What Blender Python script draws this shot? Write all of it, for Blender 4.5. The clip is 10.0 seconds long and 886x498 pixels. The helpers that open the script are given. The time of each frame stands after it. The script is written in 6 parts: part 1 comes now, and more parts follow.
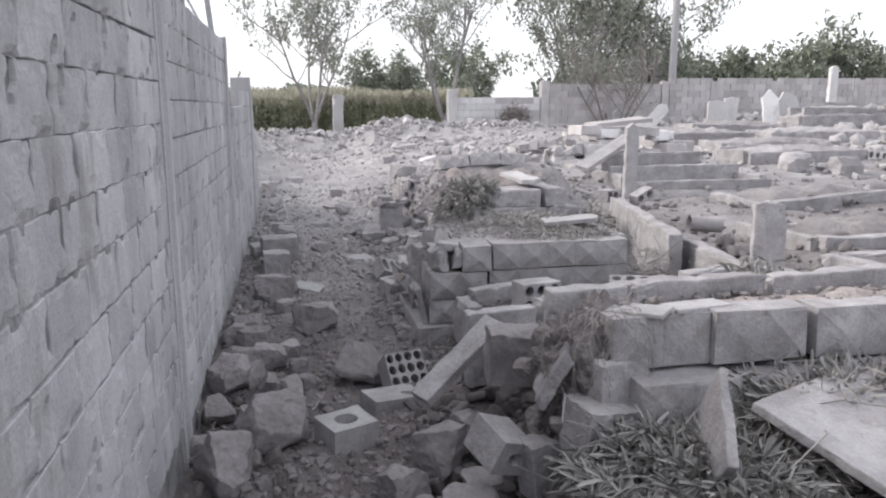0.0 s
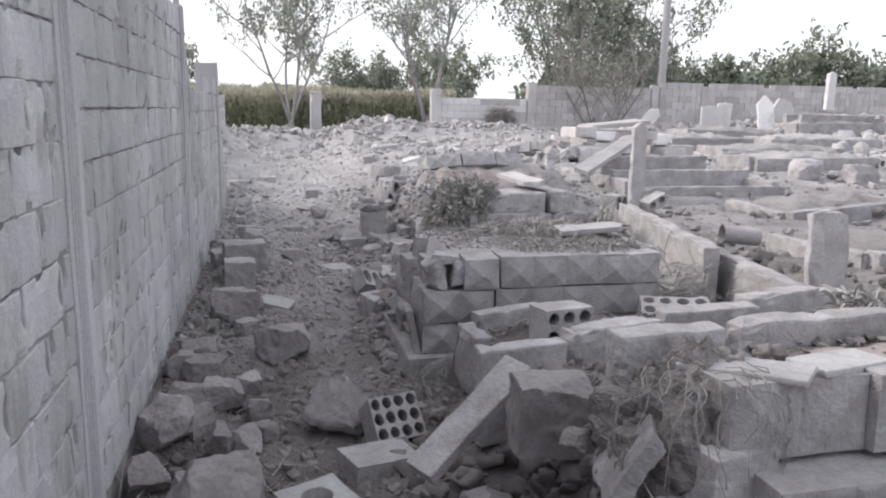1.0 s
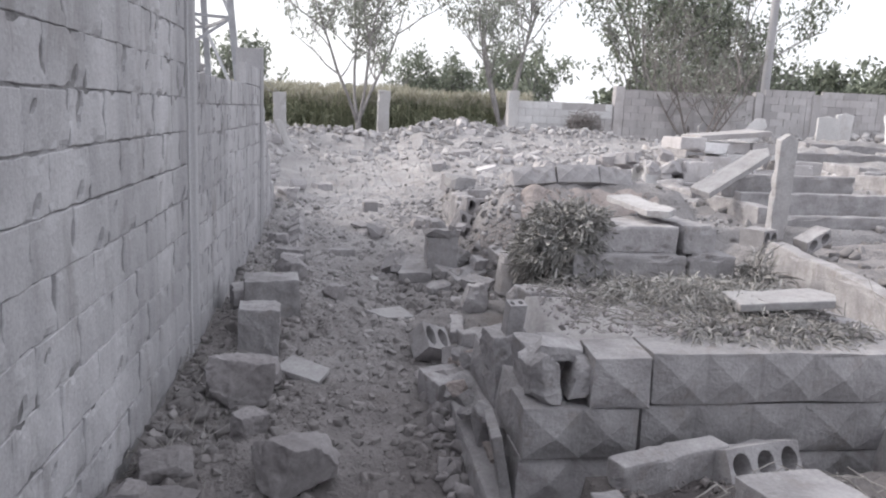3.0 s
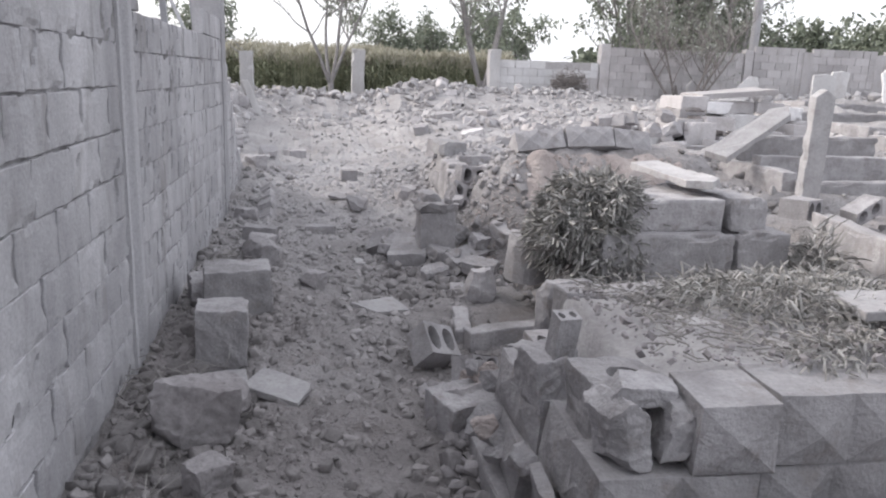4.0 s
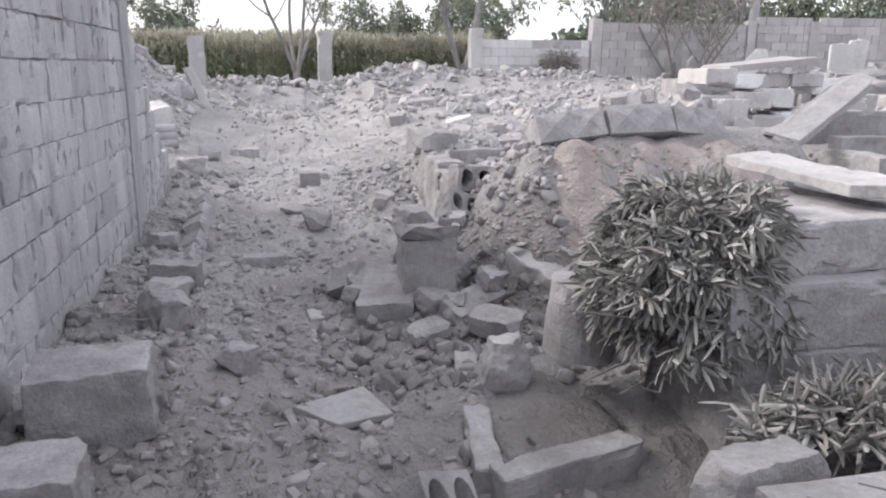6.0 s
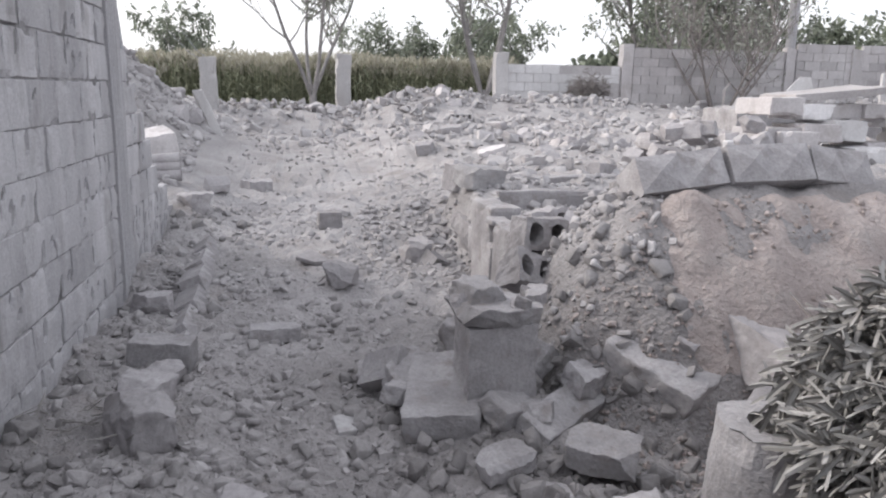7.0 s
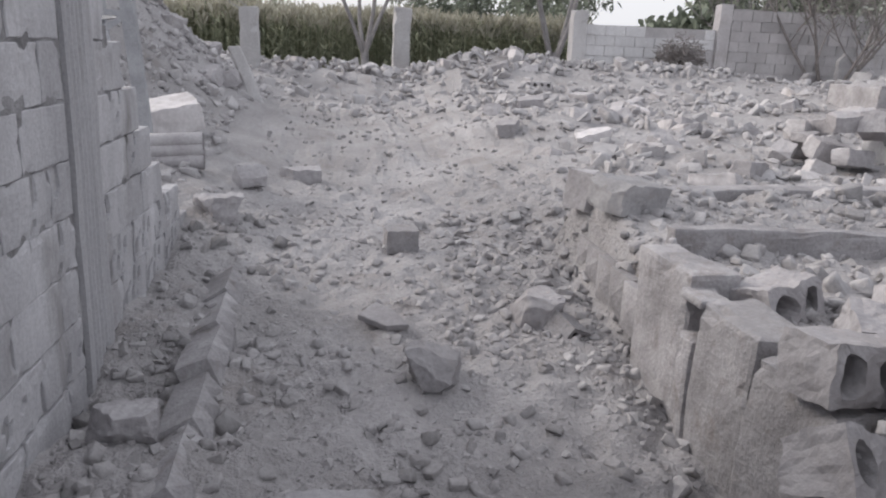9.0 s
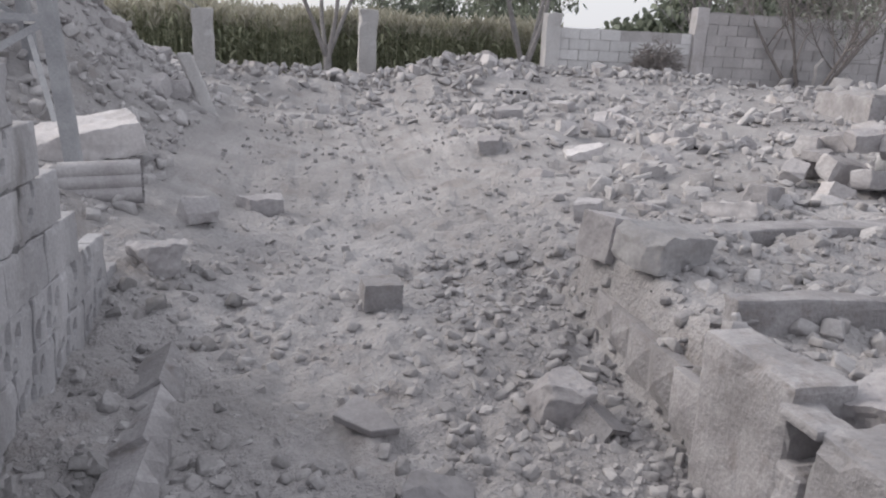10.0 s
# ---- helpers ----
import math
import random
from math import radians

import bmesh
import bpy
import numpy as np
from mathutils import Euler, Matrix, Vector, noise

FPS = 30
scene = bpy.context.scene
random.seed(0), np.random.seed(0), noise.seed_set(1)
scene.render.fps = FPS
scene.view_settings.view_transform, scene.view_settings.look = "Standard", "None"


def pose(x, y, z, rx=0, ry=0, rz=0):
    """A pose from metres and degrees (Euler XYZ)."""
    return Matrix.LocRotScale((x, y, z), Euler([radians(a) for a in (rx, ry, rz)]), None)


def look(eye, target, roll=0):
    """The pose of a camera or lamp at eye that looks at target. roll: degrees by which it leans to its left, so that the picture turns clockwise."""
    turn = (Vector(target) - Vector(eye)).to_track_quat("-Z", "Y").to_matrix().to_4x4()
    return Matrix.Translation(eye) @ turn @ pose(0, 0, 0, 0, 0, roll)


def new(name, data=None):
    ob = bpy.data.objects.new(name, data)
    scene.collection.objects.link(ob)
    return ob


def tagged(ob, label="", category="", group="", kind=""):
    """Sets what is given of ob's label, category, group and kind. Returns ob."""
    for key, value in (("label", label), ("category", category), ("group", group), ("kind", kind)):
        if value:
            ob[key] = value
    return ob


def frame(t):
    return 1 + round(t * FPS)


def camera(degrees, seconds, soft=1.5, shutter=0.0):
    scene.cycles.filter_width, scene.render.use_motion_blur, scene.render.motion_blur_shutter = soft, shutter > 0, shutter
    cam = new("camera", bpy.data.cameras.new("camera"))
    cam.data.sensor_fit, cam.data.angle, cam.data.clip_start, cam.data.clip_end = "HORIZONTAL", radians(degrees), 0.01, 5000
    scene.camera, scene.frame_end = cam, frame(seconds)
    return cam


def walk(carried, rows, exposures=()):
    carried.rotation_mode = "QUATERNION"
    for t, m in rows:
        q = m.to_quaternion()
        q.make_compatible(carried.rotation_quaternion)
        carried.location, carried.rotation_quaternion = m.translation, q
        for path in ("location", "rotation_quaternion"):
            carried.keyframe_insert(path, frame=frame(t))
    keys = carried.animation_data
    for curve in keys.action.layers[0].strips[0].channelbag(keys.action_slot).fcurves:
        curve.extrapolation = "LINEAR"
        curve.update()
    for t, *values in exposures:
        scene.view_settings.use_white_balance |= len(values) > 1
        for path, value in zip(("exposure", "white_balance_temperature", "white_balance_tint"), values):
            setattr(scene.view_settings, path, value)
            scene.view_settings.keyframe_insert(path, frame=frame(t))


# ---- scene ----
cam = camera(62.4, 10.0, 2.1)
PATH = [
    (0, (-0.016, 0.254, 1.617), (0.368, 2.181, 1.244), -0.2),
    (0.5, (-0.021, 0.714, 1.539), (0.365, 2.648, 1.209), -0.6),
    (1, (0.049, 1.207, 1.486), (0.496, 3.123, 1.126), 1.0),
    (1.5, (0.131, 1.641, 1.484), (0.621, 3.54, 1.091), 1.3),
    (2, (0.213, 2.117, 1.48), (0.674, 4.02, 1.071), 1.7),
    (2.5, (0.261, 2.509, 1.484), (0.554, 4.461, 1.161), 1.7),
    (3, (0.25, 2.908, 1.457), (0.523, 4.857, 1.103), 2.5),
    (3.2, (0.246, 3.063, 1.451), (0.531, 4.998, 1.035), 2.1),
    (4.3, (0.208, 3.976, 1.36), (0.559, 5.894, 0.913), 2.3),
    (4.5, (0.213, 4.111, 1.332), (0.565, 6.029, 0.885), 2.2),
    (5, (0.259, 4.535, 1.259), (0.615, 6.461, 0.856), 1.0),
    (5.2, (0.274, 4.673, 1.259), (0.636, 6.592, 0.826), 0.8),
    (6.3, (0.478, 5.76, 1.266), (0.875, 7.662, 0.793), 0.3),
    (6.5, (0.478, 5.942, 1.282), (0.844, 7.86, 0.849), 0.4),
    (7, (0.402, 6.428, 1.267), (0.77, 8.35, 0.858), 1.0),
    (7.5, (0.381, 6.883, 1.262), (0.743, 8.799, 0.82), 0.4),
    (8, (0.355, 7.333, 1.293), (0.677, 9.251, 0.827), 2.6),
    (8.5, (0.326, 7.732, 1.321), (0.565, 9.657, 0.834), 2.1),
    (9, (0.283, 8.165, 1.332), (0.546, 10.079, 0.813), 2.7),
    (9.5, (0.258, 8.559, 1.371), (0.546, 10.471, 0.859), 2.7),
    (10, (0.259, 8.911, 1.399), (0.619, 10.81, 0.885), 2.8),
]
walk(cam, [(t, look(eye, target, roll)) for t, eye, target, roll in PATH], [(0, 0.25), (3, 0.2), (5, 0.3), (6.4, 0.27), (7, 0.14), (8.5, -0.1), (10, -0.34)])

# ---- light: a pale veiled sky and a weak, wide sun behind the western wall ----
world = bpy.data.worlds.new("world")
scene.world = world
world.use_nodes = True
wn, wl = world.node_tree.nodes, world.node_tree.links
sky = wn.new("ShaderNodeTexSky")
sky.sky_type, sky.sun_disc = "NISHITA", False
sky.sun_elevation, sky.sun_rotation = radians(32), radians(-62)
sky.air_density, sky.dust_density, sky.ozone_density = 1.0, 6.0, 1.0
veil = wn.new("ShaderNodeMix")
veil.data_type = "RGBA"
veil.inputs[0].default_value = 0.7
veil.inputs[7].default_value = (8.3, 8.35, 8.8, 1)
wl.new(sky.outputs[0], veil.inputs[6])
wl.new(veil.outputs[2], wn["Background"].inputs[0])
wn["Background"].inputs[1].default_value = 0.165
sun = new("sun", bpy.data.lights.new("sun", "SUN"))
sun.data.energy, sun.data.angle, sun.data.color = 2.5, radians(16), (1.0, 0.96, 0.93)
sun.matrix_world = look((-8, 4.3, 5.6), (0, 0, 0))

RNG = np.random.default_rng(7)
rnd = random.Random(11)


# ---- materials ----
def surface(name, dark, light, scale=3.0, fine=60.0, rough=0.95, bump=0.4, stain=None, stain_at=(0.55, 0.72), streak=1.0, per_object=0.06, relief=0.01):
    """A dusty mineral surface: broad mottling, fine grain, stains with a shape of their own, fine relief."""
    dark, light = [(c[0] * 0.985, c[1], c[2] * 1.03) for c in (dark, light)]
    m = bpy.data.materials.new(name)
    m.use_nodes = True
    n, l = m.node_tree.nodes, m.node_tree.links
    bsdf = n["Principled BSDF"]
    bsdf.inputs["Roughness"].default_value = rough
    bsdf.inputs["Specular IOR Level"].default_value = 0.1
    geo = n.new("ShaderNodeNewGeometry")
    stretch = n.new("ShaderNodeMapping")
    stretch.inputs["Scale"].default_value = (1, 1, streak)
    l.new(geo.outputs["Position"], stretch.inputs[0])

    def cloud(s, detail, src):
        t = n.new("ShaderNodeTexNoise")
        t.inputs["Scale"].default_value, t.inputs["Detail"].default_value, t.inputs["Roughness"].default_value = s, detail, 0.65
        l.new(src, t.inputs["Vector"])
        return t.outputs[0]

    broad, grain = cloud(scale, 5, stretch.outputs[0]), cloud(fine, 3, geo.outputs["Position"])
    ramp = n.new("ShaderNodeValToRGB")
    ramp.color_ramp.elements[0].position, ramp.color_ramp.elements[1].position = 0.32, 0.68
    ramp.color_ramp.elements[0].color, ramp.color_ramp.elements[1].color = (*dark, 1), (*light, 1)
    l.new(broad, ramp.inputs[0])
    speck = n.new("ShaderNodeMapRange")
    speck.inputs[1].default_value, speck.inputs[2].default_value, speck.inputs[3].default_value, speck.inputs[4].default_value = 0.3, 0.7, 0.88, 1.09
    l.new(grain, speck.inputs[0])
    info = n.new("ShaderNodeObjectInfo")
    own = n.new("ShaderNodeMapRange")
    own.inputs[3].default_value, own.inputs[4].default_value = 1 - per_object * 2, 1 + per_object
    l.new(info.outputs["Random"], own.inputs[0])
    island = n.new("ShaderNodeMapRange")
    island.inputs[3].default_value, island.inputs[4].default_value = 1 - per_object * 2, 1 + per_object
    l.new(geo.outputs["Random Per Island"], island.inputs[0])
    tone = n.new("ShaderNodeMath")
    tone.operation = "MULTIPLY"
    l.new(speck.outputs[0], tone.inputs[0])
    l.new(own.outputs[0], tone.inputs[1])
    tone2 = n.new("ShaderNodeMath")
    tone2.operation = "MULTIPLY"
    l.new(tone.outputs[0], tone2.inputs[0])
    l.new(island.outputs[0], tone2.inputs[1])
    mul = n.new("ShaderNodeVectorMath")
    mul.operation = "SCALE"
    l.new(ramp.outputs[0], mul.inputs[0])
    l.new(tone2.outputs[0], mul.inputs["Scale"])
    out = mul.outputs[0]
    if stain:
        st = n.new("ShaderNodeMapRange")
        st.inputs[1].default_value, st.inputs[2].default_value = stain_at
        l.new(cloud(scale * 2.3, 6, stretch.outputs[0]), st.inputs[0])
        mix = n.new("ShaderNodeMix")
        mix.data_type = "RGBA"
        l.new(st.outputs[0], mix.inputs[0])
        l.new(out, mix.inputs[6])
        mix.inputs[7].default_value = (*stain, 1)
        out = mix.outputs[2]
    l.new(out, bsdf.inputs["Base Color"])
    add = n.new("ShaderNodeMath")
    add.operation = "MULTIPLY_ADD"
    add.inputs[1].default_value = 0.5
    l.new(grain, add.inputs[0])
    l.new(cloud(fine * 0.3, 4, geo.outputs["Position"]), add.inputs[2])
    b = n.new("ShaderNodeBump")
    b.inputs["Strength"].default_value, b.inputs["Distance"].default_value = bump, relief
    l.new(add.outputs[0], b.inputs["Height"])
    l.new(b.outputs[0], bsdf.inputs["Normal"])
    return m


def leafy(name, a, b, rough=0.7, through_light=0.25):
    """Leaves: a tone for each leaf between a and b, a little light coming through."""
    m = bpy.data.materials.new(name)
    m.use_nodes = True
    n, l = m.node_tree.nodes, m.node_tree.links
    bsdf = n["Principled BSDF"]
    bsdf.inputs["Roughness"].default_value = rough
    bsdf.inputs["Specular IOR Level"].default_value = 0.25
    geo = n.new("ShaderNodeNewGeometry")
    ramp = n.new("ShaderNodeValToRGB")
    ramp.color_ramp.elements[0].color, ramp.color_ramp.elements[1].color = (*a, 1), (*b, 1)
    l.new(geo.outputs["Random Per Island"], ramp.inputs[0])
    l.new(ramp.outputs[0], bsdf.inputs["Base Color"])
    tr = n.new("ShaderNodeBsdfTranslucent")
    l.new(ramp.outputs[0], tr.inputs[0])
    mix = n.new("ShaderNodeMixShader")
    mix.inputs[0].default_value = through_light
    l.new(bsdf.outputs[0], mix.inputs[1])
    l.new(tr.outputs[0], mix.inputs[2])
    l.new(mix.outputs[0], n["Material Output"].inputs[0])
    return m


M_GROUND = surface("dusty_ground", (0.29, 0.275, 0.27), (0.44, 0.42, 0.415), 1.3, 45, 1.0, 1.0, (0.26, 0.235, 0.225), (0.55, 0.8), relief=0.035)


def lay_dust_and_shade(m, soil):
    """Mixes bare trodden soil, and the path's shade as colour, in where the pale dust has not settled: south of the
    blast, in patches.
    """
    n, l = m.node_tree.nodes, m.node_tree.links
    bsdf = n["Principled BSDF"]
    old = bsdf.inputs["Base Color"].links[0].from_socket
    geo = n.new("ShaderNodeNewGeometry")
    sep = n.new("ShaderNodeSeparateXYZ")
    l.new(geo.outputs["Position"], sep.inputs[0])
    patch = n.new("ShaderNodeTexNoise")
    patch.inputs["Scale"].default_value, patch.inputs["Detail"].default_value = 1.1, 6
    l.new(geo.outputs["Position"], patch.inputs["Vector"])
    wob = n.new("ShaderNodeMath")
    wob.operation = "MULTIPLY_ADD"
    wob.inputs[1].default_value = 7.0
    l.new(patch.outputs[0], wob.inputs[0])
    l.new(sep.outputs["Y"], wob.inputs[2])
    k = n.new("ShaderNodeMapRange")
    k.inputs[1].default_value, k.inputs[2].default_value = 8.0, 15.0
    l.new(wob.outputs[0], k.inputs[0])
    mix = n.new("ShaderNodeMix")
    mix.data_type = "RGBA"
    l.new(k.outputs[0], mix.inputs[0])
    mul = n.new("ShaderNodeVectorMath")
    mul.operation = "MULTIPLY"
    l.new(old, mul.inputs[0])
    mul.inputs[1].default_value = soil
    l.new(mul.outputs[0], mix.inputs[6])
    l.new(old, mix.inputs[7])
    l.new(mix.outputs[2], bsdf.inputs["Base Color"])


# darker near ground: undusted soil, with the path's shade painted in
lay_dust_and_shade(M_GROUND, (0.45, 0.425, 0.42))
M_GRIT = surface("grit", (0.31, 0.295, 0.29), (0.46, 0.44, 0.435), 5, 60, 1.0, 0.7, per_object=0.10)
# grit darkened alike, so its colour also holds the path's shade
lay_dust_and_shade(M_GRIT, (0.55, 0.525, 0.515))
M_WALL = surface("grey_block", (0.33, 0.32, 0.325), (0.51, 0.495, 0.50), 2.4, 70, 0.95, 0.5, (0.26, 0.25, 0.25), (0.54, 0.74), 0.3, 0.06, relief=0.012)
M_MORTAR = surface("mortar", (0.12, 0.115, 0.115), (0.44, 0.425, 0.425), 3.5, 60, 1.0, 0.7, relief=0.02)
M_COLUMN = surface("cast_concrete", (0.37, 0.36, 0.365), (0.52, 0.505, 0.51), 2.4, 70, 0.95, 0.5, (0.29, 0.28, 0.28), (0.58, 0.78), 0.15)
M_FAR = surface("pale_block", (0.48, 0.45, 0.445), (0.63, 0.60, 0.59), 1.5, 40, 0.95, 0.3, (0.36, 0.33, 0.32), (0.55, 0.75), 0.5, 0.09)
M_WHITE = surface("whitewashed_block", (0.64, 0.62, 0.61), (0.80, 0.78, 0.77), 1.5, 40, 0.95, 0.3, (0.46, 0.43, 0.42), (0.56, 0.78), 0.5, 0.08)
M_POST = surface("pale_post", (0.50, 0.48, 0.47), (0.62, 0.60, 0.59), 2, 40, 0.95, 0.3, (0.38, 0.35, 0.33), (0.6, 0.8), 0.4)
M_TOMB = surface("tomb_concrete", (0.28, 0.265, 0.265), (0.46, 0.44, 0.44), 4.5, 75, 0.95, 0.55, (0.24, 0.22, 0.215), (0.54, 0.74), relief=0.018)
M_RUBBLE = surface("rubble", (0.36, 0.343, 0.34), (0.51, 0.488, 0.482), 5, 60, 1.0, 0.7, per_object=0.07)
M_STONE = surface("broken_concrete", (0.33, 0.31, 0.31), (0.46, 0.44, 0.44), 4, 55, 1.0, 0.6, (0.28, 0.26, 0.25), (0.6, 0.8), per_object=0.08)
# a weaker dose for stones: wall-foot shade put into their colour
lay_dust_and_shade(M_STONE, (0.74, 0.72, 0.715))
M_SOIL = surface("bare_soil", (0.30, 0.257, 0.24), (0.42, 0.368, 0.345), 3.5, 35, 1.0, 1.0, (0.36, 0.33, 0.32), (0.5, 0.7), relief=0.03)
M_CLOD = surface("dark_clods", (0.19, 0.173, 0.167), (0.33, 0.303, 0.295), 9, 40, 1.0, 1.0, (0.15, 0.13, 0.12), (0.55, 0.75), relief=0.03)
M_MARBLE = surface("dusty_marble", (0.33, 0.315, 0.315), (0.45, 0.435, 0.43), 5, 60, 0.8, 0.3, (0.27, 0.25, 0.245), (0.55, 0.75))
M_STEEL = surface("grey_steel", (0.30, 0.30, 0.31), (0.42, 0.42, 0.43), 6, 80, 0.6, 0.1)
M_DRY = leafy("dry_leaves", (0.19, 0.184, 0.177), (0.41, 0.40, 0.39), 0.9, 0.04)
M_BUSH = leafy("bush_leaves", (0.19, 0.185, 0.178), (0.44, 0.43, 0.42), 0.9, 0.03)
M_STALK = leafy("dry_stalks", (0.20, 0.19, 0.183), (0.36, 0.345, 0.335), 0.9, 0.03)
M_LEAF = leafy("olive_leaves", (0.19, 0.205, 0.175), (0.40, 0.42, 0.37))
M_LEAF_DARK = leafy("dark_leaves", (0.12, 0.14, 0.11), (0.30, 0.33, 0.26))
M_REED = leafy("maize_leaves", (0.17, 0.19, 0.125), (0.40, 0.41, 0.30))
M_REED_TOP = leafy("maize_tassels", (0.33, 0.32, 0.255), (0.50, 0.48, 0.41))
M_BARK = surface("bark", (0.24, 0.225, 0.22), (0.38, 0.36, 0.35), 8, 60, 1.0, 0.6)
M_TWIG = surface("grey_twigs", (0.20, 0.18, 0.17), (0.33, 0.30, 0.285), 8, 60, 1.0, 0.3)


# ---- helpers ----
def mesh_of(name, bm, material, smooth=False):
    me = bpy.data.meshes.new(name)
    bm.normal_update()
    bm.to_mesh(me)
    bm.free()
    me.materials.append(material)
    if smooth:
        me.polygons.foreach_set("use_smooth", [True] * len(me.polygons))
    return me


def raw_mesh(name, verts, faces, material, smooth=False):
    me = bpy.data.meshes.new(name)
    me.from_pydata(verts, [], faces)
    me.update()
    me.materials.append(material)
    if smooth:
        me.polygons.foreach_set("use_smooth", [True] * len(me.polygons))
    return me


def thing(name, place, label, category, group="", turn=0, kind=""):
    ob = new(name)
    ob.empty_display_size = 0.1
    ob.matrix_world = pose(*place, 0, 0, turn)
    return tagged(ob, label, category, group, kind)


def part(name, bm, material, parent, label="", m=None, smooth=False):
    me = bm if isinstance(bm, bpy.types.Mesh) else mesh_of(name, bm, material, smooth)
    ob = new(name, me)
    ob.parent = parent
    if m is not None:
        ob.matrix_local = m
    return tagged(ob, label)


def single(name, me, m, label, category, group="", kind=""):
    ob = new(name, me)
    ob.matrix_world = m
    return tagged(ob, label, category, group, kind)


def value_noise(x, y, seed=0):
    x, y = np.asarray(x, float), np.asarray(y, float)
    xi, yi = np.floor(x), np.floor(y)
    u, v = x - xi, y - yi
    u, v = u * u * (3 - 2 * u), v * v * (3 - 2 * v)

    def h(a, b):
        return np.modf(np.abs(np.sin(a * 127.1 + b * 311.7 + seed * 74.7) * 43758.5453))[0]

    return (h(xi, yi) * (1 - u) + h(xi + 1, yi) * u) * (1 - v) + (h(xi, yi + 1) * (1 - u) + h(xi + 1, yi + 1) * u) * v - 0.5


def step(a, b, v):
    k = np.clip((v - a) / (b - a), 0, 1)
    return k * k * (3 - 2 * k)


def ground_z(x, y, rough=True):
    """Height of the ground: the trodden path, the raised graves east of it, heaps and the far bank."""
    x, y = np.asarray(x, float), np.asarray(y, float)
    z = np.interp(y, [-60, 3, 6.3, 8, 10, 11, 12.2, 14, 16, 18, 20, 22, 23.5, 25, 400], [-0.1, -0.06, 0.0, 0.06, 0.13, 0.18, 0.27, 0.33, 0.42, 0.52, 0.62, 0.7, 0.6, 0.3, 0.3])
    z = z + 0.2 * step(0.65, 1.1, x) * (1 - step(4.5, 5.2, y)) + 0.2 * step(0.7, 1.15, x) * (1 - step(2.9, 3.5, y))
    z = z + 0.3 * step(0.95, 1.25, x) * step(2.8, 3.1, y) * (1 - step(3.95, 4.1, y))
    near = 1 - step(8.6, 9.6, y)
    z = z + near * (0.18 * step(1.5, 2.7, x) + 0.24 * step(3.3, 3.6, x)) * step(3.6, 5.2, y)
    cham = step(9.3, 9.6, y) * (1 - step(11.9, 12.3, y))
    z = z + cham * 0.40 * step(1.44, 1.56, x)
    back = step(11.9, 12.5, y) * (1 - step(21, 23.5, y))
    z = z + back * 0.22 * step(0.9, 2.4, x)
    z = z + 0.05 * np.clip(x - 5, 0, 14) * step(8, 14, y) * (1 - step(26, 40, y))
    # the dug-out mound beside the broken tomb
    d = (np.clip(np.abs(x - 2.45) - 0.65, 0, 9) / 0.52) ** 2 + (np.clip(9.25 - y, 0, 9) / 0.68) ** 2 + (np.clip(y - 9.35, 0, 9) / 0.4) ** 2
    z = np.maximum(z, 0.92 - 0.66 * np.clip(d, 0, 3))
    # rubble heaped round the capped block
    z = z + 0.15 * np.exp(-((x - 1.18) / 0.36) ** 2 - ((y - 8.78) / 0.3) ** 2)
    # spoil heap beyond the end of the western wall
    z = z + 1.6 * np.exp(-((x + 2.7) / 1.45) ** 2 - ((y - 17.0) / 2.6) ** 2) + 0.9 * np.exp(-((x + 5.5) / 2.2) ** 2 - ((y - 16.5) / 3.0) ** 2)
    z = z + 0.22 * np.exp(-((x + 1.2) / 0.6) ** 2 - ((y - 13.2) / 1.3) ** 2)
    # low bank of dug earth across the path and the far bank under the posts
    z = z + 0.14 * np.exp(-((x - 1.6) / 1.3) ** 2 - ((y - 15.8) / 0.5) ** 2)
    bank = np.exp(-((y - 20.6) / 1.1) ** 2) * step(-6, -2, x) * (1 - step(5, 9, x))
    z = z + bank * (0.36 + 0.3 * value_noise(x * 0.7, y * 0.7, 5))
    if rough:
        amp = step(45, 12, y) * step(30, 8, np.abs(x))
        z = z + amp * (0.10 * value_noise(x * 1.7, y * 1.7, 1) + 0.06 * value_noise(x * 5, y * 5, 2) + 0.045 * value_noise(x * 11, y * 11, 3) + 0.028 * value_noise(x * 21, y * 21, 4))
    return z


def gz(x, y):
    return float(ground_z(x, y))


def box(bm, x0, y0, z0, x1, y1, z1):
    v = [bm.verts.new(p) for p in ((x0, y0, z0), (x1, y0, z0), (x1, y1, z0), (x0, y1, z0), (x0, y0, z1), (x1, y0, z1), (x1, y1, z1), (x0, y1, z1))]
    for f in ((0, 3, 2, 1), (4, 5, 6, 7), (0, 1, 5, 4), (1, 2, 6, 5), (2, 3, 7, 6), (3, 0, 4, 7)):
        bm.faces.new([v[i] for i in f])
    return v


